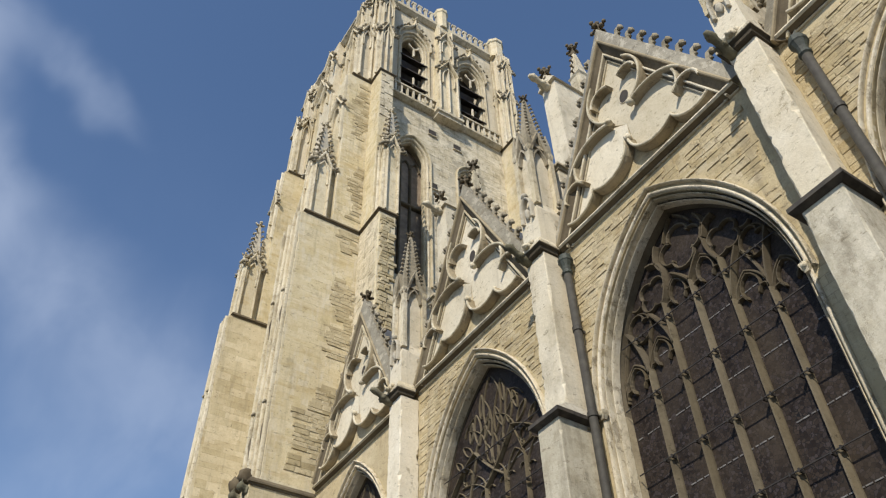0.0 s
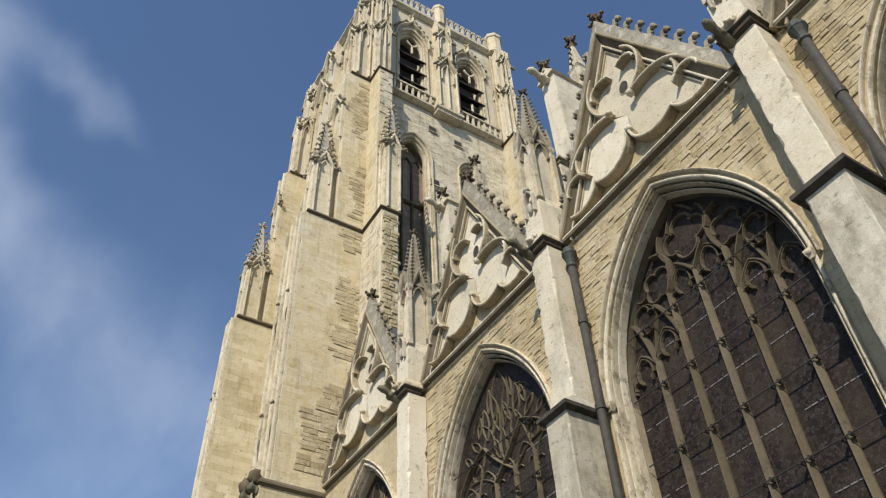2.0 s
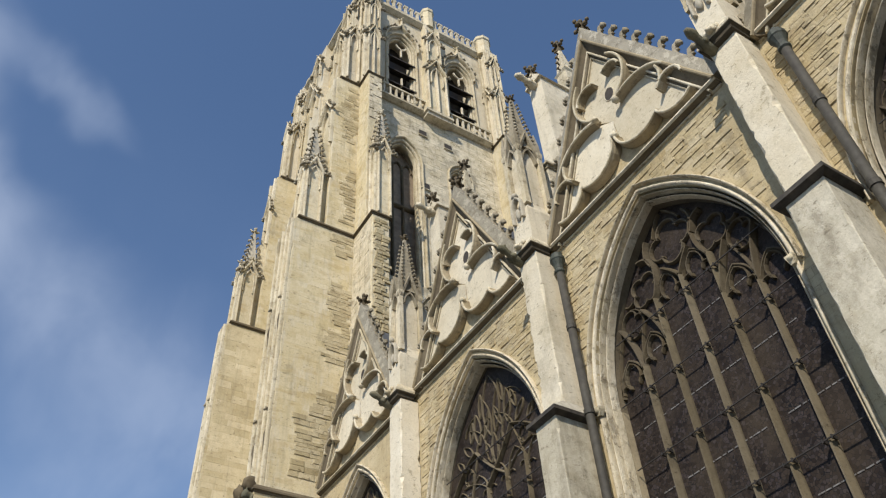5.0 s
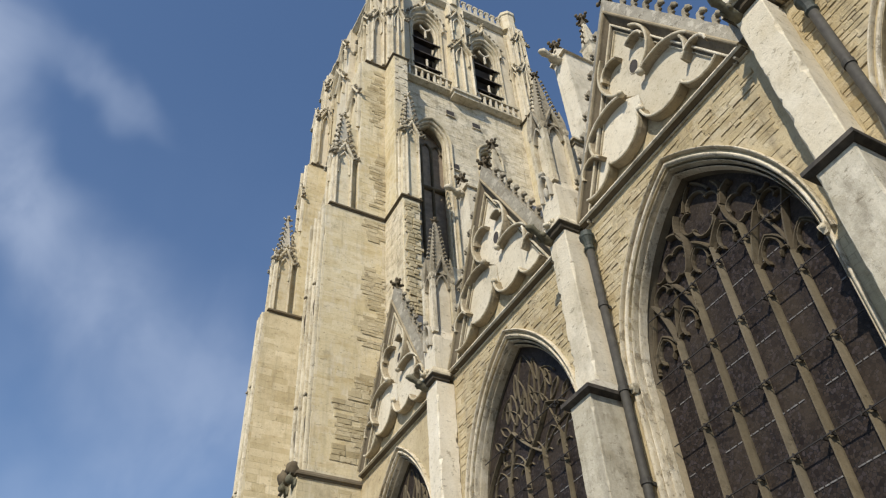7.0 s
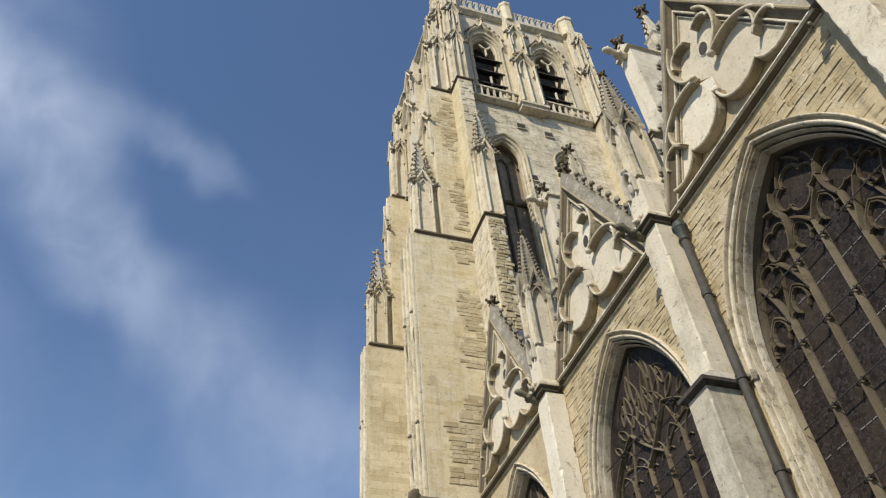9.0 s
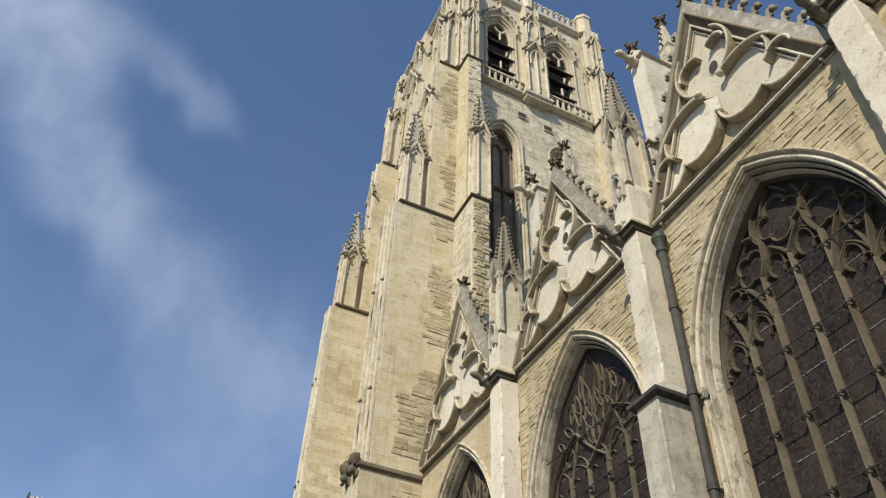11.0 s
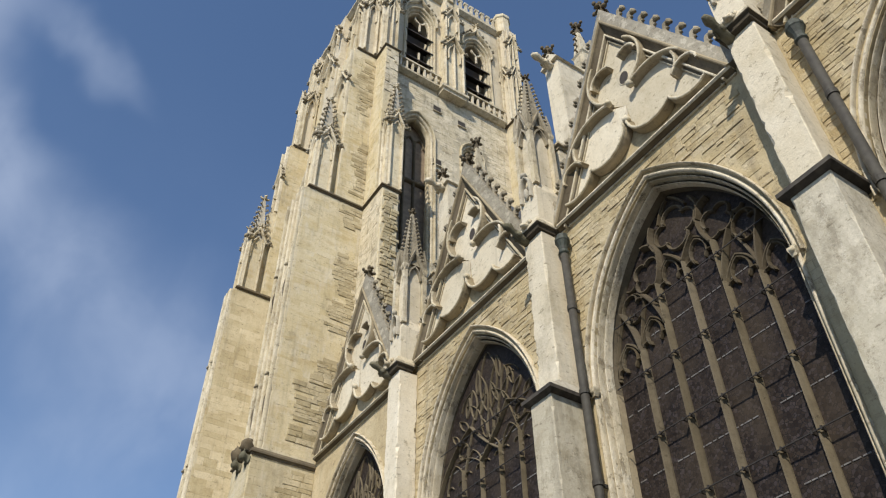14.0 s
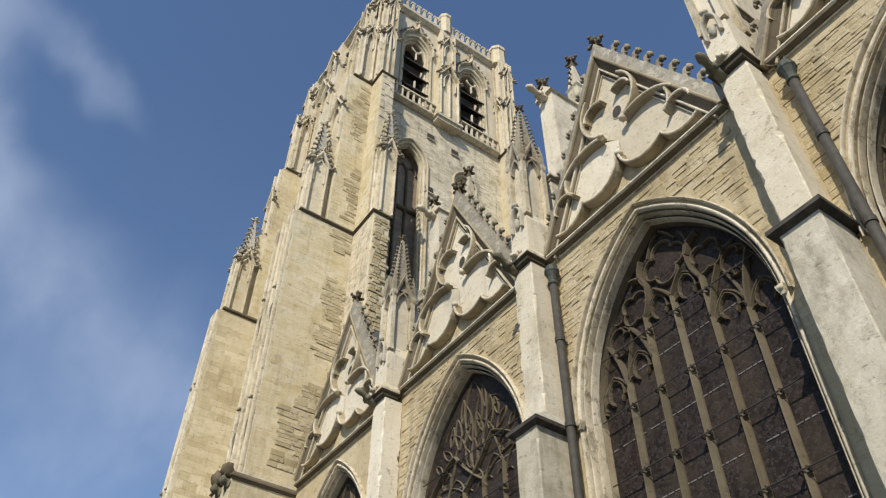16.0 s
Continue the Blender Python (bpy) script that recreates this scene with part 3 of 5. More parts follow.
# ---------- gables ----------
GX = XW
def gable(yc, crockets=7):
    g = thing("gable", "crocketed stone gable with blind flamboyant tracery on whitened panels", "gable", "gables along the aisle")
    P = plane_yz(GX, yc)
    base, apex, hw = ZSTR + 0.08, 22.0, 2.95
    bm = bmesh.new()
    flat_poly(bm, [(-hw, base), (hw, base), (0.0, apex)], P, -0.45, -0.02)
    part("tympanum", bm, M_WALL, g)
    # raking coping on both sides: a lip, a deep hollow and thin rolls
    dv = Vector((hw, apex - base)).normalized()
    rake = [(-hw - 0.02, base - 0.02), (0, apex), (hw + 0.02, base - 0.02)]
    # lip and hollows are darker stone that carries the coping's shade
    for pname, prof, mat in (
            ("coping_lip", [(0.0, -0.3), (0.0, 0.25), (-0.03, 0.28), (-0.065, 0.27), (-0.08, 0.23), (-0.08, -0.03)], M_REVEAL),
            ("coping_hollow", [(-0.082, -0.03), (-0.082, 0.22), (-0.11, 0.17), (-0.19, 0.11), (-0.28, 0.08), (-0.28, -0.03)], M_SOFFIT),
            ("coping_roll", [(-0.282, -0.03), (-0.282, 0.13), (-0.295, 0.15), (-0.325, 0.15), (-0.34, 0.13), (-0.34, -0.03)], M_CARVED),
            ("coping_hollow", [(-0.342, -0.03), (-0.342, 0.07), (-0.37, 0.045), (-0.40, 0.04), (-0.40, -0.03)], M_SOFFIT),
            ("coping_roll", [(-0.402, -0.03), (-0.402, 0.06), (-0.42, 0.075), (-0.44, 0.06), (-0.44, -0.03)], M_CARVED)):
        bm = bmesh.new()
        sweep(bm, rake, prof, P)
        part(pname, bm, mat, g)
    # upstand that carries the crockets
    bm = bmesh.new()
    sweep(bm, [(-hw, base + 0.02), (0, apex + 0.02), (hw, base + 0.02)], [(0.0, 0.22), (0.03, 0.21), (0.31, 0.12), (0.31, -0.2), (0.0, -0.3)], P)
    part("weathering", bm, M_WASHED, g)
    top = 0.31
    nrm = Vector((-dv.y, dv.x))
    for s in (-1, 1):
        for i in range(crockets + 2):
            f = 0.10 + 0.80 * i / (crockets + 1)
            u, v = -hw + hw * f, base + (apex - base) * f
            u, v = u + nrm.x * top * 0.95, v + nrm.y * top * 0.95
            set_crocket(g, P(-u * s if s > 0 else u, v, 0.03), (0, -1 if s > 0 else 1, 0), 0.41, CROCKET_GABLE)
    finial(g, P(0, apex + 0.55, 0.0), 0.72, M_SOFFIT)
    # tracery: three pointed lobes, each with cusps
    cl, cr, cb = (-0.38, 18.45), (0.42, 18.4), (0.05, 17.3)
    top_l = [arc3(cl, (-0.90, 19.25), (-0.62, 20.28), 12), arc3((-0.12, 19.77), (-0.50, 19.86), (-0.80, 19.48), 7)]
    top_r = [arc3(cr, (0.98, 19.25), (0.62, 20.28), 12), arc3((0.28, 19.77), (0.62, 19.84), (0.88, 19.48), 7)]
    side = [arc3(cr, (1.15, 18.5), (2.02, 17.88), 12), arc3((1.80, 18.03), (1.84, 17.7), (1.62, 17.29), 5), arc3((1.62, 17.29), (1.96, 17.54), (2.36, 17.1), 7),
            arc3(cb, (0.46, 16.62), (1.36, 16.74), 12), arc3((1.36, 16.74), (1.66, 16.38), (2.4, 16.40), 7)]
    other = [[(-u, v) for u, v in a] for a in side]
    outlines = [top_l[0] + [(-0.40, 20.7), (0.0, 21.1)] + top_r[0][::-1] + [(0.0, 18.1)]]
    for lobe, e in ((side, 1), (other, -1)):
        outlines.append(lobe[0] + [(2.3 * e, 17.2), (2.6 * e, 16.35)] + lobe[4][::-1] + lobe[3][::-1] + [(0.0, 18.1)])
    for j, outline in enumerate(outlines):
        bm = bmesh.new()
        flat_poly(bm, outline, P, -0.03, 0.012 + 0.004 * j)
        part("panel", bm, M_PLASTER, g)
    fin = [(-0.06, 0.0), (-0.05, 0.16), (-0.022, 0.26), (0.022, 0.26), (0.05, 0.16), (0.06, 0.0)]
    for a in top_l + top_r + side + other:
        bm = bmesh.new()
        sweep(bm, a, fin, P)
        # web in darker stone, the shade of the rib's underside put into it
        web = part("tracery_rib", bm, M_REVEAL, g, "sooty cusped rib with shade coloured in and a pale edge")
        bm = bmesh.new()
        sweep(bm, a, [(-0.034, 0.235), (-0.03, 0.275), (-0.012, 0.285), (0.012, 0.285), (0.03, 0.275), (0.034, 0.235)], P)
        part("rib_edge", bm, M_CARVED, web)
    for j, (u, v) in enumerate((cl, cr, cb, (-1.36, 16.74), (1.36, 16.74))):
        p = P(u, v, 0.22)
        r = 0.12 if j < 3 else 0.07
        part("cusp_boss", lump(j + 20, r, r, r, None, p, 1, 0.5), M_CARVED, g)
    # small round opening; a dark plate stands in for the shade inside
    bm = bmesh.new()
    ring = [(0.16 + 0.17 * math.cos(t * math.pi / 8), 19.12 + 0.24 * math.sin(t * math.pi / 8)) for t in range(16)]
    sweep(bm, ring, roll(0.028, 0.0, 0.035), P, True)
    part("oculus_rim", bm, M_PLASTER, g)
    bm = bmesh.new()
    flat_poly(bm, [(0.16 + 0.16 * math.cos(t * math.pi / 8), 19.12 + 0.23 * math.sin(t * math.pi / 8)) for t in range(16)], P, 0.0, 0.024)
    part("oculus", bm, M_LOUVRE, g, "opening with its shade as a dark plate")
    return g


for yc in YC:
    gable(yc)


# ---------- windows ----------
def window(yc, style, hw, name):
    w = thing(name, "tall pointed church window with stone tracery and dark leaded glass", "window", "aisle windows", "structure")
    P = plane_yz(XW, yc)
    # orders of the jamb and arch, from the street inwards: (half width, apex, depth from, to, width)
    # M_DARK orders: shade between the rolls, put in as dark stone
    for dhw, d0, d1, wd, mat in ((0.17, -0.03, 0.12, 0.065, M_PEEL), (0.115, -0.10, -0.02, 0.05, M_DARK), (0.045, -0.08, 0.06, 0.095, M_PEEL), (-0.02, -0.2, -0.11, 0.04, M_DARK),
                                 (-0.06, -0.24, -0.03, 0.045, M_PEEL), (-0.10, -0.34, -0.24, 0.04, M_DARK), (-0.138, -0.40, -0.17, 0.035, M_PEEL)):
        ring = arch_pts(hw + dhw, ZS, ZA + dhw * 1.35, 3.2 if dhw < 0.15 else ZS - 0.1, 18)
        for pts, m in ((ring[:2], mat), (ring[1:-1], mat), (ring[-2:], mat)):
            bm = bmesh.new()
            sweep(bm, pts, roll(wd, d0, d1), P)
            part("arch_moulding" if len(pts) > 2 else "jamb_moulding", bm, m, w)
    GD = -0.46 if style else -0.61
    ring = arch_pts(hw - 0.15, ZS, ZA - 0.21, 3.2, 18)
    # arch part in darker stone: the soffit's shade is in its colour
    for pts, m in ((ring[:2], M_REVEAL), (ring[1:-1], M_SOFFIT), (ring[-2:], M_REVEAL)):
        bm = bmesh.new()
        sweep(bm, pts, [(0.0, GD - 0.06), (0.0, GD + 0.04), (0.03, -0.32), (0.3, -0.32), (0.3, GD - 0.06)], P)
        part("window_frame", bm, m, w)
    for s in (-1, 1):
        at = P(s * (hw + 0.02), ZS - 0.02, 0.06)
        bm = bmesh.new()
        loft(bm, [(at.x - r, at.x + r, at.y - r, at.y + r, at.z + z) for r, z in ((0.045, -0.14), (0.065, -0.07), (0.085, 0.02), (0.085, 0.06), (0.045, 0.08))])
        lump(int(yc * 7) + s, 0.09, 0.09, 0.08, bm, at + Vector((-0.04, 0, -0.02)), 1, 0.5)
        part("capital", bm, M_CARVED, w)
    iw = hw - 0.2
    # glass: one pane a light, cut to the arch
    arch_glass = arch_pts(iw + 0.10, ZS, ZA - 0.15, 3.2, 24)
    bm = bmesh.new()
    flat_poly(bm, arch_glass, P, GD - 0.03, GD)
    part("pane", bm, M_GLASS, w, "dark leaded glass")
    light = iw / 3
    mull = [(-0.058, GD), (-0.058, GD + 0.05), (-0.016, GD + 0.17), (0.016, GD + 0.17), (0.058, GD + 0.05), (0.058, GD)]
    thin = [(-0.036, GD), (-0.036, GD + 0.035), (-0.012, GD + 0.095), (0.012, GD + 0.095), (0.036, GD + 0.035), (0.036, GD)]

    if style == 1:
        thin = [(n_ * 0.45, GD + (d - GD) * 0.6) for n_, d in thin]
        mull = [(n_ * 0.6, GD + (d - GD) * 0.75) for n_, d in mull]
    fine = [(n_ * 0.75, d) for n_, d in thin]

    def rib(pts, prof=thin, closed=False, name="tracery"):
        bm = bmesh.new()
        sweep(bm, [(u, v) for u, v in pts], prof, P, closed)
        # style 0 tracery takes the copy that is darkened for the arch's shade
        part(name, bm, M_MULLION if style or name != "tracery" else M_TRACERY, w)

    def foil(u, v, r, n=3, turn=0.5, squash=1.15):
        """A ring with n cusps inside."""
        rib([(u + r * math.cos(t * math.pi / 9), v + r * squash * math.sin(t * math.pi / 9)) for t in range(18)], fine, True)
        for i in range(n):
            a = (i + turn) * 2 * math.pi / n
            tip = (u + r * 0.42 * math.cos(a), v + r * squash * 0.42 * math.sin(a))
            for e in (-0.75, 0.75):
                foot = (u + r * 0.97 * math.cos(a + e), v + r * squash * 0.97 * math.sin(a + e))
                mid = (u + r * 0.80 * math.cos(a + e * 0.3), v + r * squash * 0.80 * math.sin(a + e * 0.3))
                rib(arc3(foot, mid, tip, 5), fine)

    def mouchette(a, b, bulge):
        """A flame shaped loop from a to b."""
        a, b = Vector(a), Vector(b)
        m, nrm = (a + b) / 2, Vector((-(b - a).y, (b - a).x)).normalized()
        rib(arc3(tuple(a), tuple(a.lerp(b, 0.6) + nrm * bulge), tuple(b), 8))
        rib(arc3(tuple(a), tuple(a.lerp(b, 0.6) - nrm * bulge), tuple(b), 8))

    def quatrefoil(u, v, r, turn=0.0):
        """Four round lobes that meet in cusps."""
        for i in range(4):
            a = (i + turn) * math.pi / 2
            cu, cv, q = u + r * 0.50 * math.cos(a), v + r * 0.50 * math.sin(a), r * 0.50
            rib([(cu + q * math.cos(a + e), cv + q * math.sin(a + e)) for e in (-1.75, -1.4, -1.05, -0.7, -0.35, 0.0, 0.35, 0.7, 1.05, 1.4, 1.75)], thin)

    L = light
    if style == 0:
        for i, zt in {-2: 11.6, -1: 12.95, 0: 13.0, 1: 12.95, 2: 11.6}.items():
            rib([(i * L, 3.2), (i * L, zt)], mull, name="mullion")
        for i, (zh, hh) in {-3: (11.3, 0.72), -2: (11.55, 0.72), -1: (12.66, 0.74), 0: (12.66, 0.74), 1: (11.55, 0.72), 2: (11.3, 0.72)}.items():
            uc = (i + 0.5) * L
            rib(arch_pts(L / 2, zh, zh + hh, None, 8, uc))
            for s in (-1, 1):
                rib(arc3((uc + s * L * 0.46, zh + 0.02), (uc + s * L * 0.34, zh + 0.20), (uc + s * L * 0.17, zh + 0.05), 5), fine)
                rib(arc3((uc + s * L * 0.17, zh + 0.05), (uc + s * L * 0.27, zh + 0.36), (uc, zh + hh - 0.08), 5), fine)
        # one large quatrefoil under the apex, one over each pair of lights, an eye at each haunch
        quatrefoil(0.0, 14.02, 0.60)
        for s in (-1, 1):
            quatrefoil(s * 1.03, 13.36, 0.43, 0.5)
            foil(s * 1.62, 12.78, 0.33, 2, 0.25, 1.12)
            rib(arc3((s * L, 11.8), (s * 0.98, 12.4), (s * 1.25, 12.9), 9), mull)
            rib(arc3((s * 2 * L, 11.5), (s * 1.68, 12.0), (s * 1.98, 12.82), 9), mull)
            rib(arc3((s * 2 * L, 11.55), (s * 1.48, 12.2), (s * 1.28, 12.75), 9))
            rib(arc3((s * 3 * L, 11.25), (s * 2.26, 12.1), (s * 1.96, 12.8), 9))
            rib(arc3((s * L, 12.9), (s * 0.66, 13.2), (s * 0.60, 13.62), 7), mull)
            rib(arc3((s * 0.60, 13.6), (s * 0.68, 13.95), (s * 1.0, 14.1), 7), mull)
            rib(arc3((s * 0.62, 13.7), (s * 0.72, 14.1), (s * 0.60, 14.45), 7), mull)
            rib(arc3((0.0, 12.95), (s * 0.16, 13.2), (s * 0.40, 13.46), 6), mull)
            rib(arc3((s * 1.45, 13.3), (s * 1.55, 13.25), (s * 1.7, 13.32), 5))
            rib(arc3((s * 0.42, 14.42), (s * 0.3, 14.66), (s * 0.06, 14.95), 6))
    else:
        # five lights under two pointed arches that cross, with flames above
        L = 0.82
        for i in (-1.5, -0.5, 0.5, 1.5):
            rib([(i * L, 3.2), (i * L, 11.7)], mull, name="mullion")
        for i in range(-2, 3):
            zh = 11.3 if abs(i) == 2 else 11.42
            rib(arch_pts(L / 2, zh, zh + 0.72, None, 8, i * L))
            for s in (-1, 1):
                rib(arc3((i * L + s * L * 0.45, zh), (i * L + s * L * 0.3, zh + 0.2), (i * L + s * L * 0.14, zh + 0.1), 5), fine)
        for s in (-1, 1):
            rib(arc3((-s * 0.5 * L, 11.6), (s * 0.2, 12.1), (s * L, 12.8), 10), mull)
            rib(arc3((s * 2.4, 11.3), (s * 1.72, 12.25), (s * L, 12.8), 10), mull)
            rib(arc3((s * 0.5 * L, 11.55), (s * 0.8, 11.88), (s * 1.55, 12.08), 8))
            rib(arc3((s * 1.5 * L, 11.6), (s * 1.05, 12.1), (s * L, 12.7), 8))
            foil(s * 1.25, 12.28, 0.2, 2, 0.25, 1.2)
            mouchette((s * 0.1, 12.95), (s * 0.34, 14.2), 0.14)
            mouchette((s * 0.66, 12.95), (s * 0.74, 13.95), 0.14)
            mouchette((s * 0.98, 12.8), (s * 1.4, 13.25), 0.1)
            mouchette((s * 0.18, 12.2), (s * 0.36, 12.85), 0.1)
            rib(arc3((s * 0.34, 14.15), (s * 0.22, 14.5), (s * 0.03, 14.8), 5))
            rib(arc3((s * 0.8, 13.9), (s * 1.05, 13.8), (s * 1.3, 13.5), 5))
            mouchette((s * 0.40, 13.0), (s * 0.12, 13.75), 0.07)
            mouchette((s * 1.05, 13.2), (s * 0.92, 13.8), 0.08)
            mouchette((s * 0.52, 13.7), (s * 0.44, 14.45), 0.08)
            mouchette((s * 1.45, 12.6), (s * 1.75, 12.95), 0.08)
            rib(arc3((s * 0.36, 12.6), (s * 0.6, 13.3), (s * 1.1, 13.6), 7))
            rib(arc3((s * 0.85, 12.8), (s * 0.5, 13.3), (s * 0.1, 13.5), 7))
        mouchette((0.0, 12.05), (0.0, 13.0), 0.12)
    # iron bars with hooks, and lighter strips between them
    for z, main in [(12.48 - 1.475 * k, True) for k in range(6)] + [(11.87 - 1.475 * k, False) for k in range(6)]:
        half = iw if z < ZS else max(0.3, (lambda r: math.sqrt(max(0, r * r - (z - ZS) ** 2)) - r + iw)((iw * iw + (ZA - 0.27 - ZS) ** 2) / (2 * iw)))
        d = GD + (0.19 if main else 0.05)
        t = 0.010 if main else 0.012
        bm = bmesh.new()
        if main:
            sweep(bm, [(-half, z), (half, z)], [(-t, d), (-t, d + 2 * t), (t, d + 2 * t), (t, d)], P)
        else:
            # the strip lies under the lead cames and shows in short lengths
            dash = random.Random(int(z * 100))
            u = -half
            while u < half - 0.05:
                n_ = dash.uniform(0.06, 0.16)
                if dash.random() < 0.9:
                    sweep(bm, [(u, z), (min(u + n_, half), z)], [(-t, GD - 0.005), (-t, GD + 0.012), (t, GD + 0.012), (t, GD - 0.005)], P)
                u += n_ + dash.uniform(0.015, 0.05)
        part("saddle_bar" if main else "glazing_strip", bm, M_IRON if main else M_BAR, w)
        for jj in ((-1.5, -0.5, 0.5, 1.5) if style else (-2, -1, 0, 1, 2)):
            if main and abs(jj * light) < half:
                for e in (-0.09, 0.09):
                    q = P(jj * (0.82 if style else light) + e, z, d - 0.05)
                    bm = block(q.x - 0.08, q.x + 0.06, q.y - 0.014, q.y + 0.014, q.z - 0.035, q.z + 0.035)
                    part("hook", bm, M_IRON, w)
    bm = bmesh.new()
    loft(bm, [(XW - 0.15, XW + 0.9, yc - hw, yc + hw, 2.9), (XW - 0.15, XW + 0.9, yc - hw, yc + hw, 3.05), (XW + 0.5, XW + 0.9, yc - hw, yc + hw, 3.45)])
    part("window_sill", bm, M_PALE, w)


for k, yc in enumerate(YC):
    window(yc, 1 if k in (0, 1) else 0, 2.45 if k == 0 else HW, "window_%d" % (k + 1))


# ---------- buttresses, pinnacles, gargoyles, rainwater pipes ----------
def pinnacle():
    """A square pinnacle at the origin: panelled shaft 4.3 high with gablets, and a crocketed spire."""
    p = thing("pinnacle", "weathered crocketed stone pinnacle on a buttress", "pinnacle", "pinnacles of the aisle buttresses")
    bm = bmesh.new()
    loft(bm, [(-0.40, 0.5, -0.345, 0.345, 0.0), (-0.40, 0.5, -0.345, 0.345, 1.35), (-0.22, 0.36, -0.22, 0.22, 1.75), (-0.22, 0.36, -0.22, 0.22, 4.3)])
    part("shaft", bm, M_PALE, p)
    for sx in (-1, 1):
        for sy in (-1, 1):
            cx, cy = 0.07 + sx * 0.38, sy * 0.285
            bm = bmesh.new()
            loft(bm, [(cx - r, cx + r, cy - r, cy + r, z) for r, z in ((0.09, 1.55), (0.085, 1.8), (0.075, 1.85), (0.075, 3.9), (0.1, 4.0), (0.1, 4.1))])
            part("colonnette", bm, M_CARVED, p)
            bm = bmesh.new()
            loft(bm, [(cx - r, cx + r, cy - r, cy + r, z) for r, z in ((0.1, 4.1), (0.075, 4.2), (0.07, 4.5), (0.012, 5.1))])
            part("small_spire", bm, M_SPIRE, p)
    # gablets on the four sides
    for P, hw in ((plane_yz(-0.33, 0.0), 0.29), (lambda u, v, d: Vector((0.47 + d, u, v)), 0.29), (plane_xz(-0.30, 0.07), 0.38), (lambda u, v, d: Vector((0.07 + u, 0.30 + d, v)), 0.38)):
        bm = bmesh.new()
        sweep(bm, [(-hw, 3.85), (0, 4.9), (hw, 3.85)], [(-0.06, -0.1), (-0.06, 0.06), (0.04, 0.09), (0.04, -0.1)], P)
        sweep(bm, arch_pts(hw * 0.66, 3.6, 4.15, None, 5), [(-0.03, -0.1), (-0.03, 0.03), (0.03, 0.03), (0.03, -0.1)], P)
        part("gablet", bm, M_SPIRE, p)
    bm = bmesh.new()
    loft(bm, [(0.07 - r, 0.07 + r, -r, r, z) for r, z in ((0.32, 4.2), (0.24, 4.5), (0.05, 7.0))])
    part("spire", bm, M_SPIRE, p)
    for sx in (-1, 1):
        for sy in (-1, 1):
            for i in range(12):
                f = i / 12
                r, z = 0.24 - 0.19 * f, 4.55 + 2.35 * f
                set_crocket(p, (0.07 + sx * r * 0.95, sy * r * 0.95, z), (sx, sy, 0), 0.185 - 0.06 * f)
    finial(p, (0.07, 0, 6.95), 0.42, M_SOFFIT)
    return p


def gargoyle(mat):
    """A beast that leans out along -x from the origin, about 1.1 long."""
    g = thing("gargoyle", "dark weathered stone gargoyle that leans out from the wall", "gargoyle", "gargoyles")
    bm = bmesh.new()
    rings = []
    for x, z, ry, rz in ((0.2, 0, 0.15, 0.16), (-0.1, 0.02, 0.16, 0.17), (-0.3, 0.06, 0.12, 0.14), (-0.46, 0.1, 0.10, 0.12), (-0.58, 0.13, 0.14, 0.15), (-0.70, 0.13, 0.12, 0.12), (-0.82, 0.10, 0.07, 0.06)):
        rings.append([bm.verts.new((x, ry * math.cos(a * math.pi / 4) * (1 + 0.15 * math.sin(3 * a + x * 9)), z + rz * math.sin(a * math.pi / 4))) for a in range(8)])
    for a, b in zip(rings, rings[1:]):
        for i in range(8):
            bm.faces.new((a[i], a[(i + 1) % 8], b[(i + 1) % 8], b[i]))
    bm.faces.new(rings[0])
    bm.faces.new(rings[-1])
    for s in (-1, 1):
        lump(3 + s, 0.14, 0.05, 0.14, bm, (-0.25, s * 0.12, 0.0), 1, 0.5)
        lump(7 + s, 0.05, 0.035, 0.08, bm, (-0.62, s * 0.08, 0.23), 1, 0.3)
    for f in bm.faces:
        f.smooth = True
    g2 = part("body", bm, mat, g)
    return g


DROP = {17.33: (-0.10, -0.14, 0.12), 10.33: (0.08, -0.14, 0.12), 3.33: (0.32, 0.14, 0.2), -3.67: (0.40, 0.14, 0.2)}   # rise of cornice, of set-off, spread of the foot


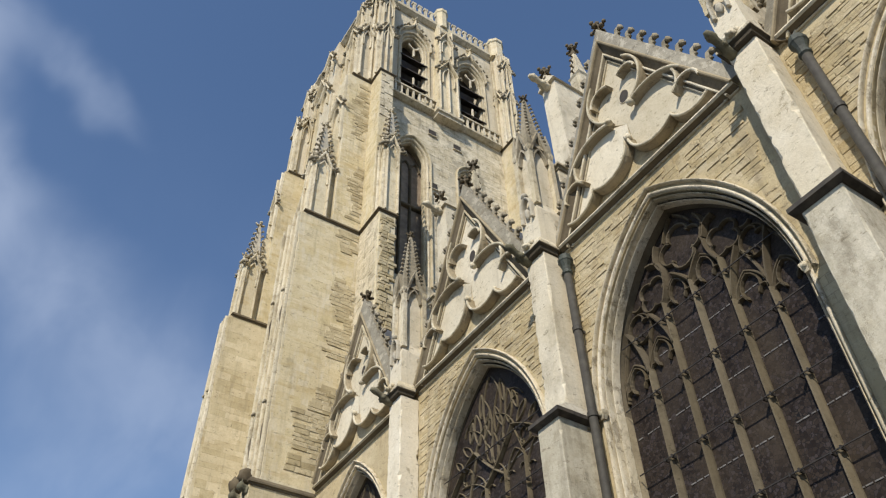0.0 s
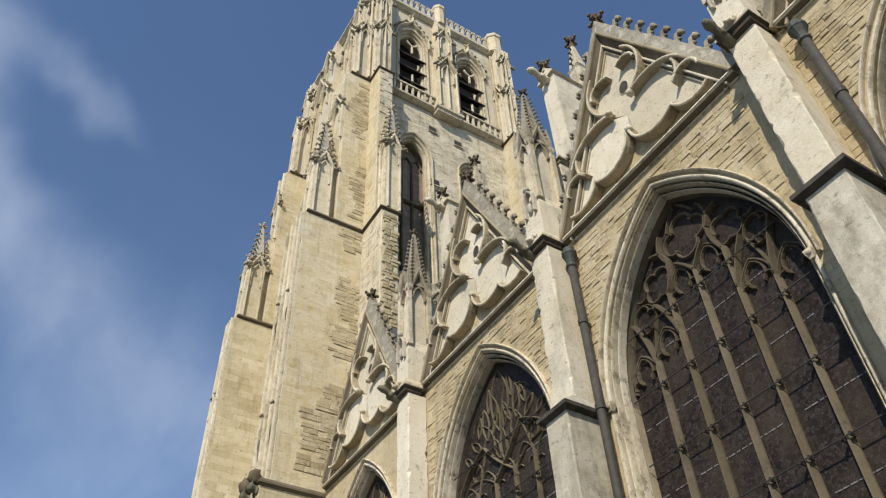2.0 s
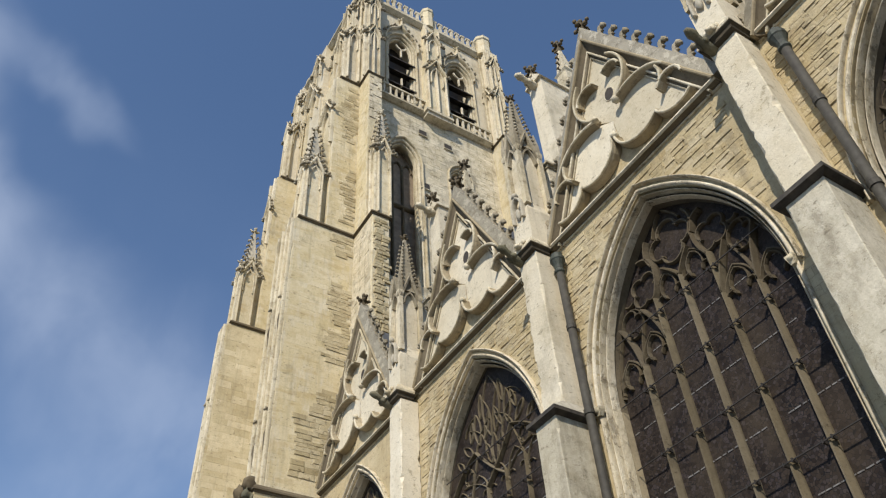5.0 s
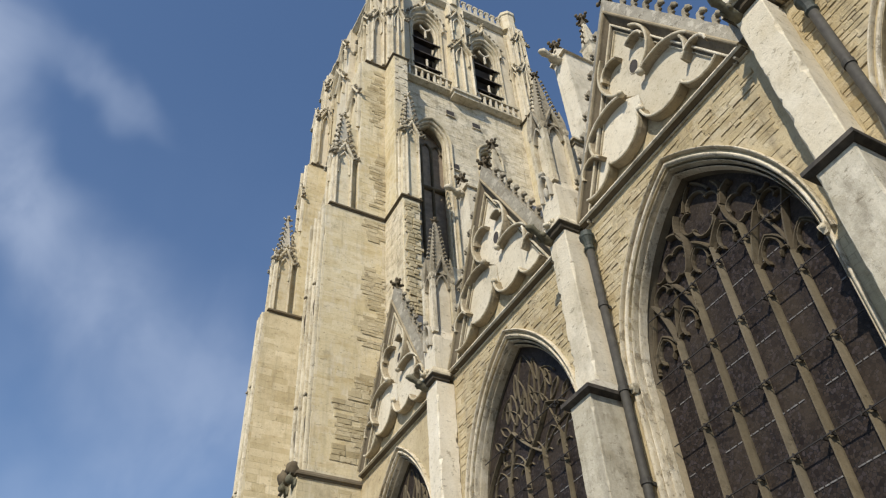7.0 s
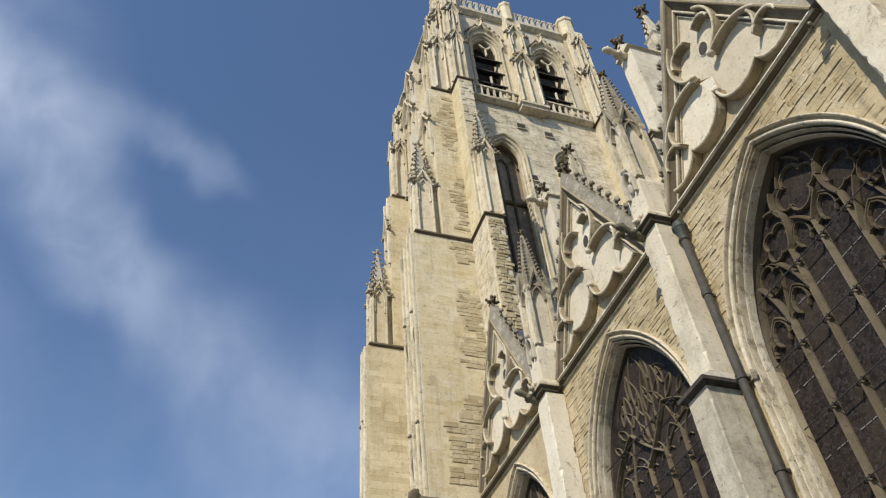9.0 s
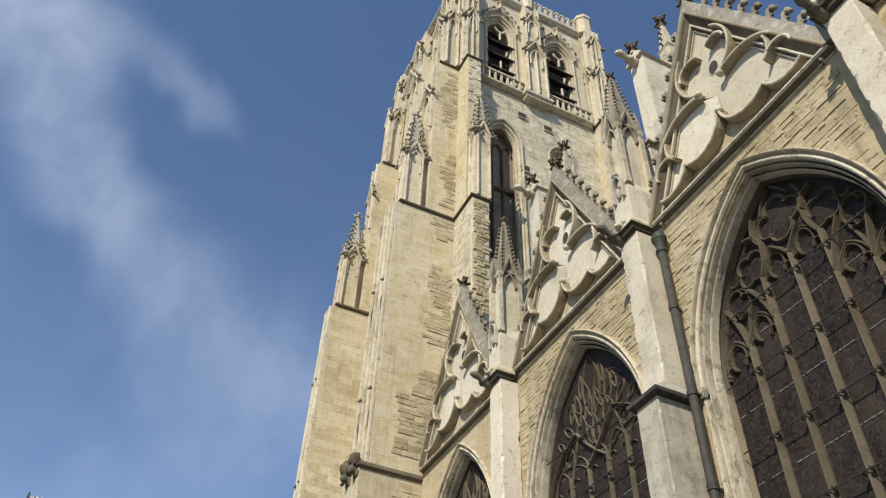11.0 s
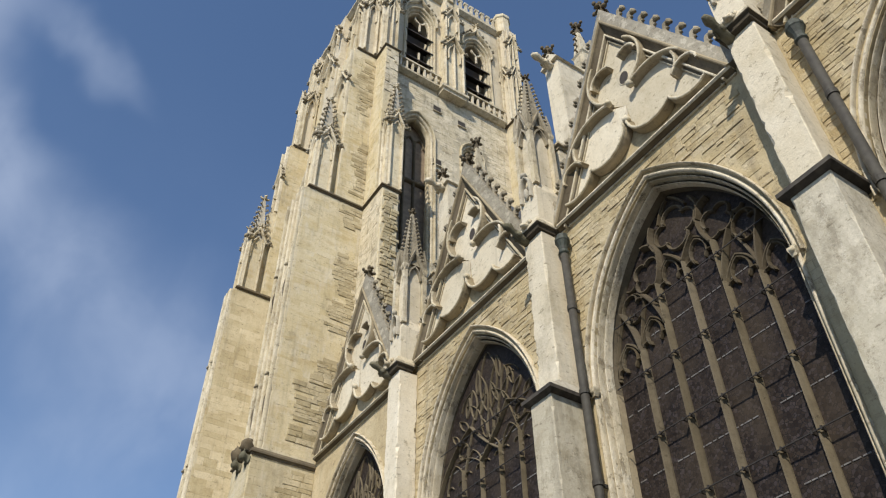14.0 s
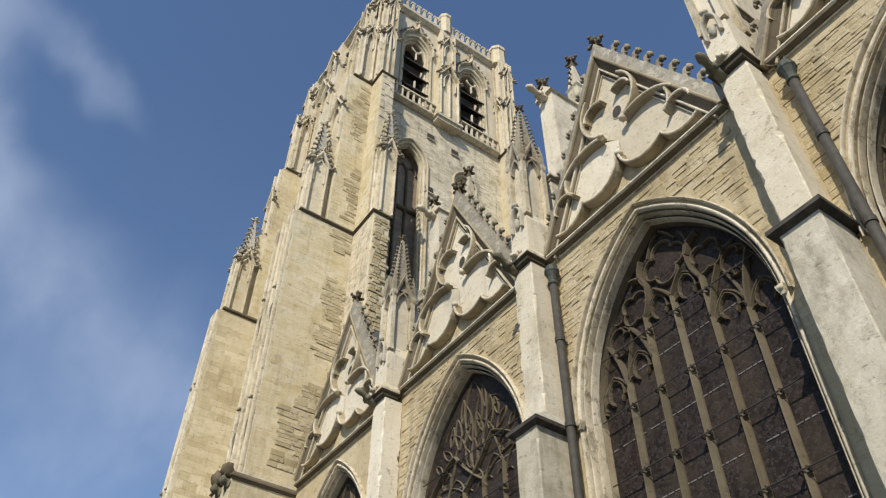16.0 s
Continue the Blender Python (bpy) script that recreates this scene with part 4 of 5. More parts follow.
def buttress(yb):
    up, so, wide = DROP[yb]
    b = thing("buttress", "pale limestone wall buttress with a weathered set-off", "buttress", "aisle buttresses")
    x0, x1, y0, y1 = 10.02, XW - 0.003, yb + 0.10, yb + 0.79
    part("plinth", loft(bmesh.new(), [(9.57, x1, y0 - 0.1 - wide, y1 + 0.1, 0), (9.57, x1, y0 - 0.1 - wide, y1 + 0.1, 2.0), (9.75, x1, y0 + 0.04 - wide, y1 - 0.05, 2.3)]), M_GREYPALE, b)
    bm = worn(9.75, x1, y0 + 0.05 - wide, y1 - 0.06, 2.302, 10.90 + so, 0.15, 0.03, yb)
    part("lower_shaft", bm, M_STAINED, b, "stained lower shaft")
    bm = bmesh.new()
    loft(bm, [(9.73, x1, y0 + 0.03 - wide, y1 - 0.04, 10.90 + so), (9.67, x1, y0 - 0.05 - wide, y1 + 0.06, 10.935 + so), (9.62, x1, y0 - 0.09 - wide, y1 + 0.09, 10.96 + so), (9.62, x1, y0 - 0.09 - wide, y1 + 0.09, 11.05 + so)])
    part("drip", bm, M_CAP, b, "black lead-covered drip moulding")
    bm = bmesh.new()
    loft(bm, [(9.64, x1, y0 - 0.08 - wide, y1 + 0.08, 11.052 + so), (10.10, x1, y0, y1, 11.40 + so)])
    part("set_off", bm, M_GREYPALE, b)
    bm = worn(x0 + 0.08, x1, y0, y1, 11.402 + so, 15.70 + up, 0.10, 0.05, yb + 1)
    part("shaft", bm, M_PALE, b)
    # hollow under the nose in dark stone, overhang shade included in the colour
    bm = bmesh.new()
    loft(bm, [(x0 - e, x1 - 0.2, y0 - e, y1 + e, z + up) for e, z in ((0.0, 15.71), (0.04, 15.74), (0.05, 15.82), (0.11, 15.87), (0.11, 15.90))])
    part("cornice_hollow", bm, M_DARK, b, "underside with soot and shade in its colour")
    bm = bmesh.new()
    loft(bm, [(x0 - e, x1 - 0.2, y0 - e, y1 + e, z + up) for e, z in ((0.115, 15.902), (0.115, 15.97), (0.0, 16.2))])
    part("cornice", bm, M_CARVED, b)
    return b


def pipe(yb):
    p = thing("downpipe", "dark lead rainwater pipe with a moulded hopper head", "downpipe", "rainwater pipes")
    x, y = 10.50, yb - {10.33: 0.20, 3.33: 0.40}.get(yb, 0.36)
    bm = bmesh.new()
    bmesh.ops.create_cone(bm, cap_ends=True, segments=14, radius1=0.098, radius2=0.098, depth=15.2, matrix=Matrix.Translation((x, y, 7.6)))
    for f in bm.faces:
        f.smooth = len(f.verts) == 4
    part("pipe", bm, M_LEAD, p)
    bm = bmesh.new()
    lathe(bm, x, y, ((0.1, 14.9), (0.135, 14.94), (0.135, 15.0), (0.105, 15.04), (0.12, 15.15), (0.175, 15.3), (0.195, 15.33), (0.195, 15.41), (0.16, 15.43), (0.16, 15.52)))
    part("hopper", bm, M_COPPER, p)
    for z in (2.5, 4.6, 6.7, 8.8, 10.9, 13.2):
        bm = bmesh.new()
        bmesh.ops.create_cone(bm, cap_ends=True, segments=14, radius1=0.118, radius2=0.118, depth=0.12, matrix=Matrix.Translation((x, y, z)))
        block(x, XW, y - 0.02, y + 0.02, z - 0.04, z + 0.04, bm)
        part("collar", bm, M_LEAD, p)


def pier(yb):
    """The pier of a flying buttress behind the pinnacle."""
    p = thing("flying_buttress_pier", "pale stone pier of a flying buttress with a saddle top", "pier", "flying buttress piers")
    y0, y1 = yb + 0.42, yb + 1.1
    bm = bmesh.new()
    loft(bm, [(11.55, 15.5, y0, y1, 16.0), (11.55, 15.5, y0, y1, 20.4), (12.2, 15.5, y0, y1, 21.0), (12.2, 15.5, y0, y1, 25.8)])
    part("shaft", bm, M_PALE, p)
    part("drip", ledge(11.55, 15.4, y0, y1, 20.5, 0.12, 0.2), M_CARVED, p)
    bm = bmesh.new()
    ym = (y0 + y1) / 2
    a = [bm.verts.new(q) for q in ((12.08, y0 - 0.1, 25.75), (15.5, y0 - 0.1, 25.75), (15.5, y1 + 0.1, 25.75), (12.08, y1 + 0.1, 25.75))]
    r = [bm.verts.new(q) for q in ((12.08, ym, 26.35), (15.5, ym, 26.35))]
    for f in ((a[0], a[1], r[1], r[0]), (a[2], a[3], r[0], r[1]), (a[0], r[0], a[3]), (a[1], a[2], r[1]), (a[3], a[2], a[1], a[0])):
        bm.faces.new(f)
    part("saddle", bm, M_PALE, p)
    finial(p, (12.15, ym, 26.2), 0.75, M_SOFFIT)
    bm = bmesh.new()
    loft(bm, [(14.0 - r, 14.0 + r, ym - r, ym + r, z) for r, z in ((0.26, 25.8), (0.26, 27.6), (0.32, 27.7), (0.24, 27.8), (0.05, 29.6))])
    part("small_pinnacle", bm, M_CARVED, p)
    for sx in (-1, 1):
        for i in range(4):
            set_crocket(p, (14.0 + sx * (0.22 - 0.04 * i), ym, 27.9 + 0.42 * i), (sx, 0, 0), 0.2, CROCKET_DARK)
    finial(p, (14.0, ym, 29.5), 0.75, M_SOFFIT)


first_pin = None
first_gar = None
for yb in YB:
    buttress(yb)
    if yb != YB[0]:
        pipe(yb)
    pier(yb)
    up = DROP[yb][0]
    at = pose(10.50, yb + 0.445, 16.05 + up)
    if first_pin is None:
        first_pin = pinnacle()
        first_pin.matrix_basis = at
        first_gar = gargoyle(M_GARGOYLE)
        first_gar.matrix_basis = pose(10.0, yb + 0.68, 15.76 + up, 0, 14) @ Matrix.Diagonal((0.82, 0.82, 0.82, 1))
        pale_gar = gargoyle(M_CARVED)
        pale_gar.matrix_basis = pose(12.15, yb + 0.76, 25.6)
    else:
        copy_thing(first_pin, at)
        copy_thing(first_gar, pose(10.0, yb + 0.68, 15.76 + up, 0, 14))
    bm = lump(int(yb), 0.13, 0.15, 0.15, None, (9.95, yb + 0.44, 16.06 + up), 2, 0.5)
    lump(int(yb) + 2, 0.09, 0.1, 0.08, bm, (9.84, yb + 0.44, 16.02 + up), 2, 0.6)
    for e in (-1, 1):
        lump(int(yb) + 6 + e, 0.08, 0.06, 0.1, bm, (9.93, yb + 0.44 + e * 0.14, 16.1 + up), 1, 0.4)
    tagged(part("carved_figure", bm, M_CARVED), "small worn carved boss on the cornice", "carving", "cornice carvings")
    if yb != YB[0]:
        copy_thing(pale_gar, pose(12.15, yb + 0.76, 25.6))
    bm = lump(int(yb) + 4, 0.07, 0.09, 0.2, None, (10.06, yb + 0.45, 17.35 + up), 2, 0.5)
    PN = plane_yz(10.10, yb + 0.45)
    sweep(bm, arch_pts(0.2, 17.6 + up, 18.0 + up, 17.1 + up, 6), roll(0.09, -0.05, 0.12), PN)
    lump(int(yb) + 9, 0.1, 0.12, 0.12, bm, (10.02, yb + 0.45, 18.1 + up), 1, 0.5)
    tagged(part("carved_bracket", bm, M_GREYPALE), "small worn hooded stone bracket on the pinnacle base", "carving", "pinnacle brackets")

# ---------- the tower ----------
TX, TY = 17.05, 29.95            # middle of the tower
tower = thing("bell_tower", "tall square limestone bell tower with stepped corner buttresses", "tower")
WY, WX = 24.65, 11.62            # street-side wall faces
bm = bmesh.new()
for (x0, x1, y0, y1) in ((WX, WX + 1.2, WY + 0.8, 35.2), (2 * TX - WX - 1.2, 2 * TX - WX, WY + 0.8, 35.2), (WX, 2 * TX - WX, 34.0, 35.2)):
    block(x0, x1, y0, y1, 0, 54.2, bm)
part("core", bm, M_TOWER, tower)
part("deck", block(WX + 0.3, 2 * TX - WX - 0.3, WY + 0.3, 34.9, 53.4, 54.1), M_GREY, tower)

P = plane_xz(WY, TX)
LW, LHW = 2.32, 1.05             # windows: distance from the middle, half width


def tower_bay(s, v0, v1, zs, za, zsill, hw, mat, uc):
    bm = bmesh.new()
    pts = arch_pts(hw, zs, za, zsill, 10, uc)
    u0, u1 = (-5.4, 0.0) if s < 0 else (0.0, 5.4)
    arch_wall(bm, P, u0, u1, v0, v1, pts, 0.0, -1.4)
    part("wall", bm, mat, tower)


def tower_window(s, zs, za, zsill, hw, louvres, uc):
    w = new("window")
    w.parent = tower
    w["label"] = "dark belfry opening with timber louvres" if louvres else "tall blind window with mullions"
    for o, d0, d1 in ((0.10, -0.04, 0.14), (-0.05, -0.2, 0.0), (-0.17, -0.42, -0.16)):
        bm = bmesh.new()
        sweep(bm, arch_pts(hw + o, zs, za + o * 1.3, zsill, 10, uc), roll(0.15, d0, d1), P)
        part("arch_moulding", bm, M_CARVED, w)
    if louvres:
        n = 4
        for i in range(n):
            z = zsill + 1.2 + i * (zs + 0.6 - zsill - 1.2) / n
            bm = bmesh.new()
            a = [(uc - hw, z, -0.75), (uc + hw, z, -0.75), (uc + hw, z - 0.75, 0.05), (uc - hw, z - 0.75, 0.05)]
            lo = [bm.verts.new(P(*q)) for q in a]
            hi = [bm.verts.new(P(q[0], q[1] + 0.1, q[2])) for q in a]
            bm.faces.new(lo)
            bm.faces.new(hi)
            for k in range(4):
                bm.faces.new((lo[k], lo[(k + 1) % 4], hi[(k + 1) % 4], hi[k]))
            part("louvre", bm, M_LOUVRE, w)
        for i, z in enumerate((zsill + 2.6, zs - 0.5)):
            bm = bmesh.new()
            sweep(bm, [(uc, z - 0.6), (uc, z + 0.3)], [(-0.05, -0.1), (-0.05, 0.02), (0.05, 0.02), (0.05, -0.1)], P)
            if i:
                for e in (-1, 1):
                    sweep(bm, arc3((uc, z + 0.3), (uc + e * 0.2, z + 0.42), (uc + e * 0.38, z + 0.75), 5), [(-0.05, -0.1), (-0.05, 0.02), (0.05, 0.02), (0.05, -0.1)], P)
            part("mullion", bm, M_PALE, w)
        # dark sheet behind the louvres in place of the unlit inside
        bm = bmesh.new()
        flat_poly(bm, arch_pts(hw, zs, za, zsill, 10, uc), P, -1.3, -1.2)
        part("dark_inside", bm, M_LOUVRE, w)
    else:
        bm = bmesh.new()
        flat_poly(bm, arch_pts(hw, zs, za, zsill, 10, uc), P, -1.0, -0.9)
        part("infill", bm, M_BROWN, w, "dark brown infill")
        k = hw / 1.1
        for u in (-0.33 * k, 0.33 * k):
            bm = bmesh.new()
            sweep(bm, [(uc + u, zsill), (uc + u, zs + 0.2)], roll(0.14, -0.91, -0.7), P)
            part("mullion", bm, M_MULLION, w)
        for u in (-0.66 * k, 0.0, 0.66 * k):
            bm = bmesh.new()
            sweep(bm, arch_pts(0.3 * k, zs - 0.1, zs + 0.5, None, 6, uc + u), roll(0.1, -0.91, -0.75), P)
            part("tracery", bm, M_MULLION, w)
        bm = bmesh.new()
        sweep(bm, [(uc - hw, zs - 3.4), (uc + hw, zs - 3.4)], roll(0.2, -0.91, -0.65), P)
        part("transom", bm, M_MULLION, w)


for s in (-1, 1):
    lower = (38.0, 39.75, 28.3, LHW + 0.05) if s < 0 else (38.2, 39.35, 28.3, 0.74)
    uc = -LW if s < 0 else 1.56
    tower_bay(s, 0.0, 42.85, *lower, M_GREY, uc)
    tower_window(s, *lower, False, uc)
    tower_bay(s, 42.85, 54.2, 49.9, 51.5, 43.3, LHW, M_PALE, s * LW)
    tower_window(s, 49.9, 51.5, 43.3, LHW, True, s * LW)
    # ogee hood over the belfry opening
    uc = s * LW
    for e in (-1, 1):
        bm = bmesh.new()
        sweep(bm, arc3((uc + e * 1.25, 50.0), (uc + e * 1.1, 51.2), (uc + e * 0.45, 52.0), 6) + arc3((uc + e * 0.45, 52.0), (uc + e * 0.15, 52.4), (uc, 53.2), 5)[1:], roll(0.16, 0.0, 0.28), P)
        part("hood", bm, M_CARVED, tower)
        for i in range(4):
            set_crocket(tower, P(uc + e * (1.15 - 0.27 * i), 51.0 + 0.42 * i, 0.2), (e, 0, 0), 0.36)
    finial(tower, P(uc, 53.0, 0.15), 0.7, M_CARVED)

# putlog holes: sills, and dark plates that stand in for the shade inside
for u, z in ((-0.95, 41.15), (0.85, 40.9), (-0.95, 36.2), (0.9, 35.5)):
    bm = bmesh.new()
    sweep(bm, [(u - 0.32, z - 0.26), (u + 0.32, z - 0.26)], [(-0.04, -0.02), (-0.04, 0.12), (0.05, 0.08), (0.05, -0.02)], P)
    part("hole_sill", bm, M_PALE, tower)
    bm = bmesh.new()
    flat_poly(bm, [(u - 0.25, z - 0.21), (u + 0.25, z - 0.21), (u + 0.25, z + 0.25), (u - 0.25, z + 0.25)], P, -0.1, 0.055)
    part("putlog_hole", bm, M_LOUVRE, tower, "small square hole, its shade a dark plate")


def balustrade(u0, u1, z, P, h=1.25, n=8):
    bm = bmesh.new()
    sweep(bm, [(u0, z), (u1, z)], [(-0.22, -0.02), (-0.22, 0.12), (-0.05, 0.40), (0.12, 0.40), (0.16, -0.02)], P)
    part("balcony_ledge", bm, M_CARVED, tower)
    bm = bmesh.new()
    sweep(bm, [(u0, z + h), (u1, z + h)], [(-0.08, 0.14), (-0.08, 0.36), (0.08, 0.36), (0.08, 0.14)], P)
    part("balcony_rail", bm, M_CARVED, tower)
    for i in range(n + 1):
        u = u0 + (u1 - u0) * i / n
        bm = bmesh.new()
        sweep(bm, [(u, z + 0.1), (u, z + h)], [(-0.06, 0.17), (-0.06, 0.32), (0.06, 0.32), (0.06, 0.17)], P)
        part("baluster", bm, M_PALE, tower)


balustrade(-4.2, -0.75, 43.1, P, 1.15)
balustrade(0.75, 4.2, 43.1, P, 1.15)


def gablet_band(P, u0, u1, z, h, proud=0.28):
    """A blind pointed panel with an ogee crest and knobs, on a shaft."""
    um = (u0 + u1) / 2
    hw = (u1 - u0) / 2
    bm = bmesh.new()
    sweep(bm, [(u0, z), (um, z + h), (u1, z)], roll(0.16, 0.0, proud), P)
    part("gablet", bm, M_CARVED, tower)
    bm = bmesh.new()
    sweep(bm, arch_pts(hw * 0.6, z - 0.5, z + h * 0.35, z - 1.3, 5, um), roll(0.1, 0.0, proud * 0.7), P)
    part("gablet_arch", bm, M_CARVED, tower)
    for e in (-1, 1):
        set_crocket(tower, P(um + e * hw * 0.95, z + 0.05, proud * 0.6), (P(1, 0, 0) - P(0, 0, 0)) * e, 0.42)
        for f, q in ((0.78, 0.27), (0.5, 0.55), (0.25, 0.8)):
            set_crocket(tower, P(um + e * hw * f, z + h * q, proud * 0.6), (P(1, 0, 0) - P(0, 0, 0)) * e, 0.3)
    finial(tower, P(um, z + h - 0.1, proud * 0.4), 0.5, M_CARVED)


def strips(P, us, z0, z1, w=0.14, out=0.2):
    """Slender shafts up a face."""
    for u in us:
        bm = bmesh.new()
        sweep(bm, [(u, z0), (u, z1)], roll(w, 0.0, out), P)
        part("slender_shaft", bm, M_CARVED, tower)


# middle pilaster between the belfry windows
part("pilaster", loft(bmesh.new(), [(TX - 0.8, TX + 0.8, WY - 0.55, WY + 0.1, 43.0), (TX - 0.8, TX + 0.8, WY - 0.55, WY + 0.1, 48.6), (TX - 0.62, TX + 0.62, WY - 0.42, WY + 0.1, 49.0), (TX - 0.62, TX + 0.62, WY - 0.42, WY + 0.1, 54.2)]), M_TOWER, tower)
part("pilaster_ledge", ledge(TX - 0.8, TX + 0.8, WY - 0.55, WY + 0.1, 43.1, 0.2, 0.45), M_CARVED, tower)
PP = plane_xz(WY - 0.55, TX)
strips(PP, (-0.68, 0.0, 0.68), 43.2, 48.2)
gablet_band(PP, -0.75, 0.75, 47.6, 1.5)
PP = plane_xz(WY - 0.42, TX)
strips(PP, (-0.52, 0.52), 49.0, 53.6)
gablet_band(PP, -0.6, 0.6, 51.6, 1.4)


part("pilaster", loft(bmesh.new(), [(WX - 0.6, WX + 0.1, TY - 0.8, TY + 0.8, 29.8), (WX - 0.6, WX + 0.1, TY - 0.8, TY + 0.8, 48.6), (WX - 0.45, WX + 0.1, TY - 0.6, TY + 0.6, 49.0), (WX - 0.45, WX + 0.1, TY - 0.6, TY + 0.6, 54.2)]), M_PALE, tower)
PS = plane_yz(WX - 0.6, TY)
gablet_band(PS, -0.75, 0.75, 47.6, 1.5)
gablet_band(PS, -0.75, 0.75, 51.6, 1.5)
for uc in (-2.4, 2.4):
    for z, h in ((50.5, 2.6), (38.6, 2.2)):
        gablet_band(plane_yz(WX, TY), uc - 1.2, uc + 1.2, z, h, 0.35)


def shaft(x0, x1, y0, y1, z0, z1, mat):
    return part("buttress_shaft", worn(x0, x1, y0, y1, z0, z1, 0.28, 0.045, x0 + y0), mat, tower)


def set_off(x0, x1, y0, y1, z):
    # the whole ledge is dark stone: soot and the shade below its nose
    return part("set_off", ledge(x0, x1, y0, y1, z, 0.11, 0.15), M_SOFFIT, tower, "drip moulding with soot and underside shade in its colour")


def niche_pinnacle(x0, x1, y0, y1, z0, zs, zt):
    """A slender panelled shaft that stands on a set-off, with gablets and a crocketed spire."""
    part("niche_shaft", block(x0, x1, y0, y1, z0, zs), M_TOWER, tower)
    xm, ym = (x0 + x1) / 2, (y0 + y1) / 2
    for P_, u0, u1 in ((plane_xz(y0, xm), x0 - xm, x1 - xm), (plane_yz(x0, ym), y0 - ym, y1 - ym)):
        strips(P_, (u0 + 0.06, u1 - 0.06), z0, zs - 0.2, 0.12, 0.14)
        gablet_band(P_, u0 - 0.05, u1 + 0.05, zs - 0.3, 1.1, 0.14)
    r0 = min(x1 - x0, y1 - y0) / 2 * 0.9
    bm = bmesh.new()
    loft(bm, [(xm - r, xm + r, ym - r, ym + r, z) for r, z in ((r0, zs - 0.1), (r0 * 0.85, zs + 0.3), (0.07, zt))])
    part("spire", bm, M_GREYPALE, tower)
    for sx in (-1, 1):
        for sy in (-1, 1):
            for i in range(7):
                f = i / 7
                r = r0 * 0.85 * (1 - f) + 0.07 * f
                set_crocket(tower, (xm + sx * r, ym + sy * r, zs + 0.4 + (zt - zs - 0.4) * f), (sx, sy, 0), 0.3 - 0.08 * f)
    finial(tower, (xm, ym, zt - 0.05), 0.7, M_CARVED)


def arm_x(y0, y1, side):
    """A corner buttress that reaches out towards the street (-x), in four stages."""
    xo = (lambda x: x) if side > 0 else (lambda x: 2 * TX - x)
    def sp(a, b):
        a, b = xo(a), xo(b)
        return min(a, b), max(a, b)
    stages = ((8.28, 0.0, 15.5), (8.62, 15.5, 29.7), (10.2, 29.7, 42.85), (10.72, 42.85, 49.2), (11.15, 49.2, 54.0))
    for x, z0, z1 in stages:
        shaft(*sp(x, WX + 0.2), y0, y1, z0, z1, M_PALE if z0 > 40 else M_TOWER)
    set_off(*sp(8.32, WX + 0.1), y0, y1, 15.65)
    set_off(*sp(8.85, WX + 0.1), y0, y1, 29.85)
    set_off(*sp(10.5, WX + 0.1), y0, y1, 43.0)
    if side > 0:
        ym, hw = (y0 + y1) / 2, (y1 - y0) / 2
        PL = plane_yz(8.62, ym)
        strips(PL, (-hw + 0.08, -hw * 0.3, hw * 0.3, hw - 0.08), 15.8, 29.6, 0.14, 0.16)
        for z in (18.3, 24.0):
            for u in (-hw * 0.62, hw * 0.62):
                bm = bmesh.new()
                sweep(bm, arch_pts(hw * 0.28, z, z + 0.7, z - 1.2, 6, u), roll(0.1, 0.0, 0.1), PL)
                part("blind_niche", bm, M_CARVED, tower)
                set_crocket(tower, PL(u, z + 0.8, 0.0), (-1, 0, 0), 0.26, CROCKET)
                part("niche_carving", lump(int(z * 3 + u * 9), 0.09, hw * 0.2, 0.55, None, PL(u, z - 0.45, 0.03), 2, 0.6), M_SOFFIT, tower, "worn dark carving in a niche")
        niche_pinnacle(8.98, 9.9, y0 + 0.1, y0 + 1.0, 29.95, 33.9, 37.4)
        part("link_wall", block(9.8, 10.25, y0 + 0.3, y1 - 0.2, 29.9, 36.5), M_TOWER, tower)
        PB = plane_yz(10.72, ym)
        strips(PB, (-hw + 0.08, 0, hw - 0.08), 43.1, 48.8)
        strips(plane_yz(11.15, ym), (-hw + 0.08, 0, hw - 0.08), 49.3, 53.6)
        gablet_band(PB, -hw, hw, 47.8, 1.6)
        gablet_band(plane_yz(11.15, ym), -hw, hw, 51.6, 1.5)
        PF = plane_xz(y0, (10.72 + WX) / 2)
        strips(PF, (-0.38,), 43.1, 48.8, 0.16, 0.22)
        strips(PF, (0.35,), 43.1, 53.6, 0.16, 0.22)
        gablet_band(PF, -0.45, 0.4, 47.9, 1.2)
        gablet_band(PF, 0.0, 0.4, 52.0, 1.0)
        P2 = plane_yz(10.2, ym)
        gablet_band(P2, -hw, hw, 39.5, 1.6)
        strips(P2, (-hw + 0.08, hw - 0.08), 36.5, 42.6)


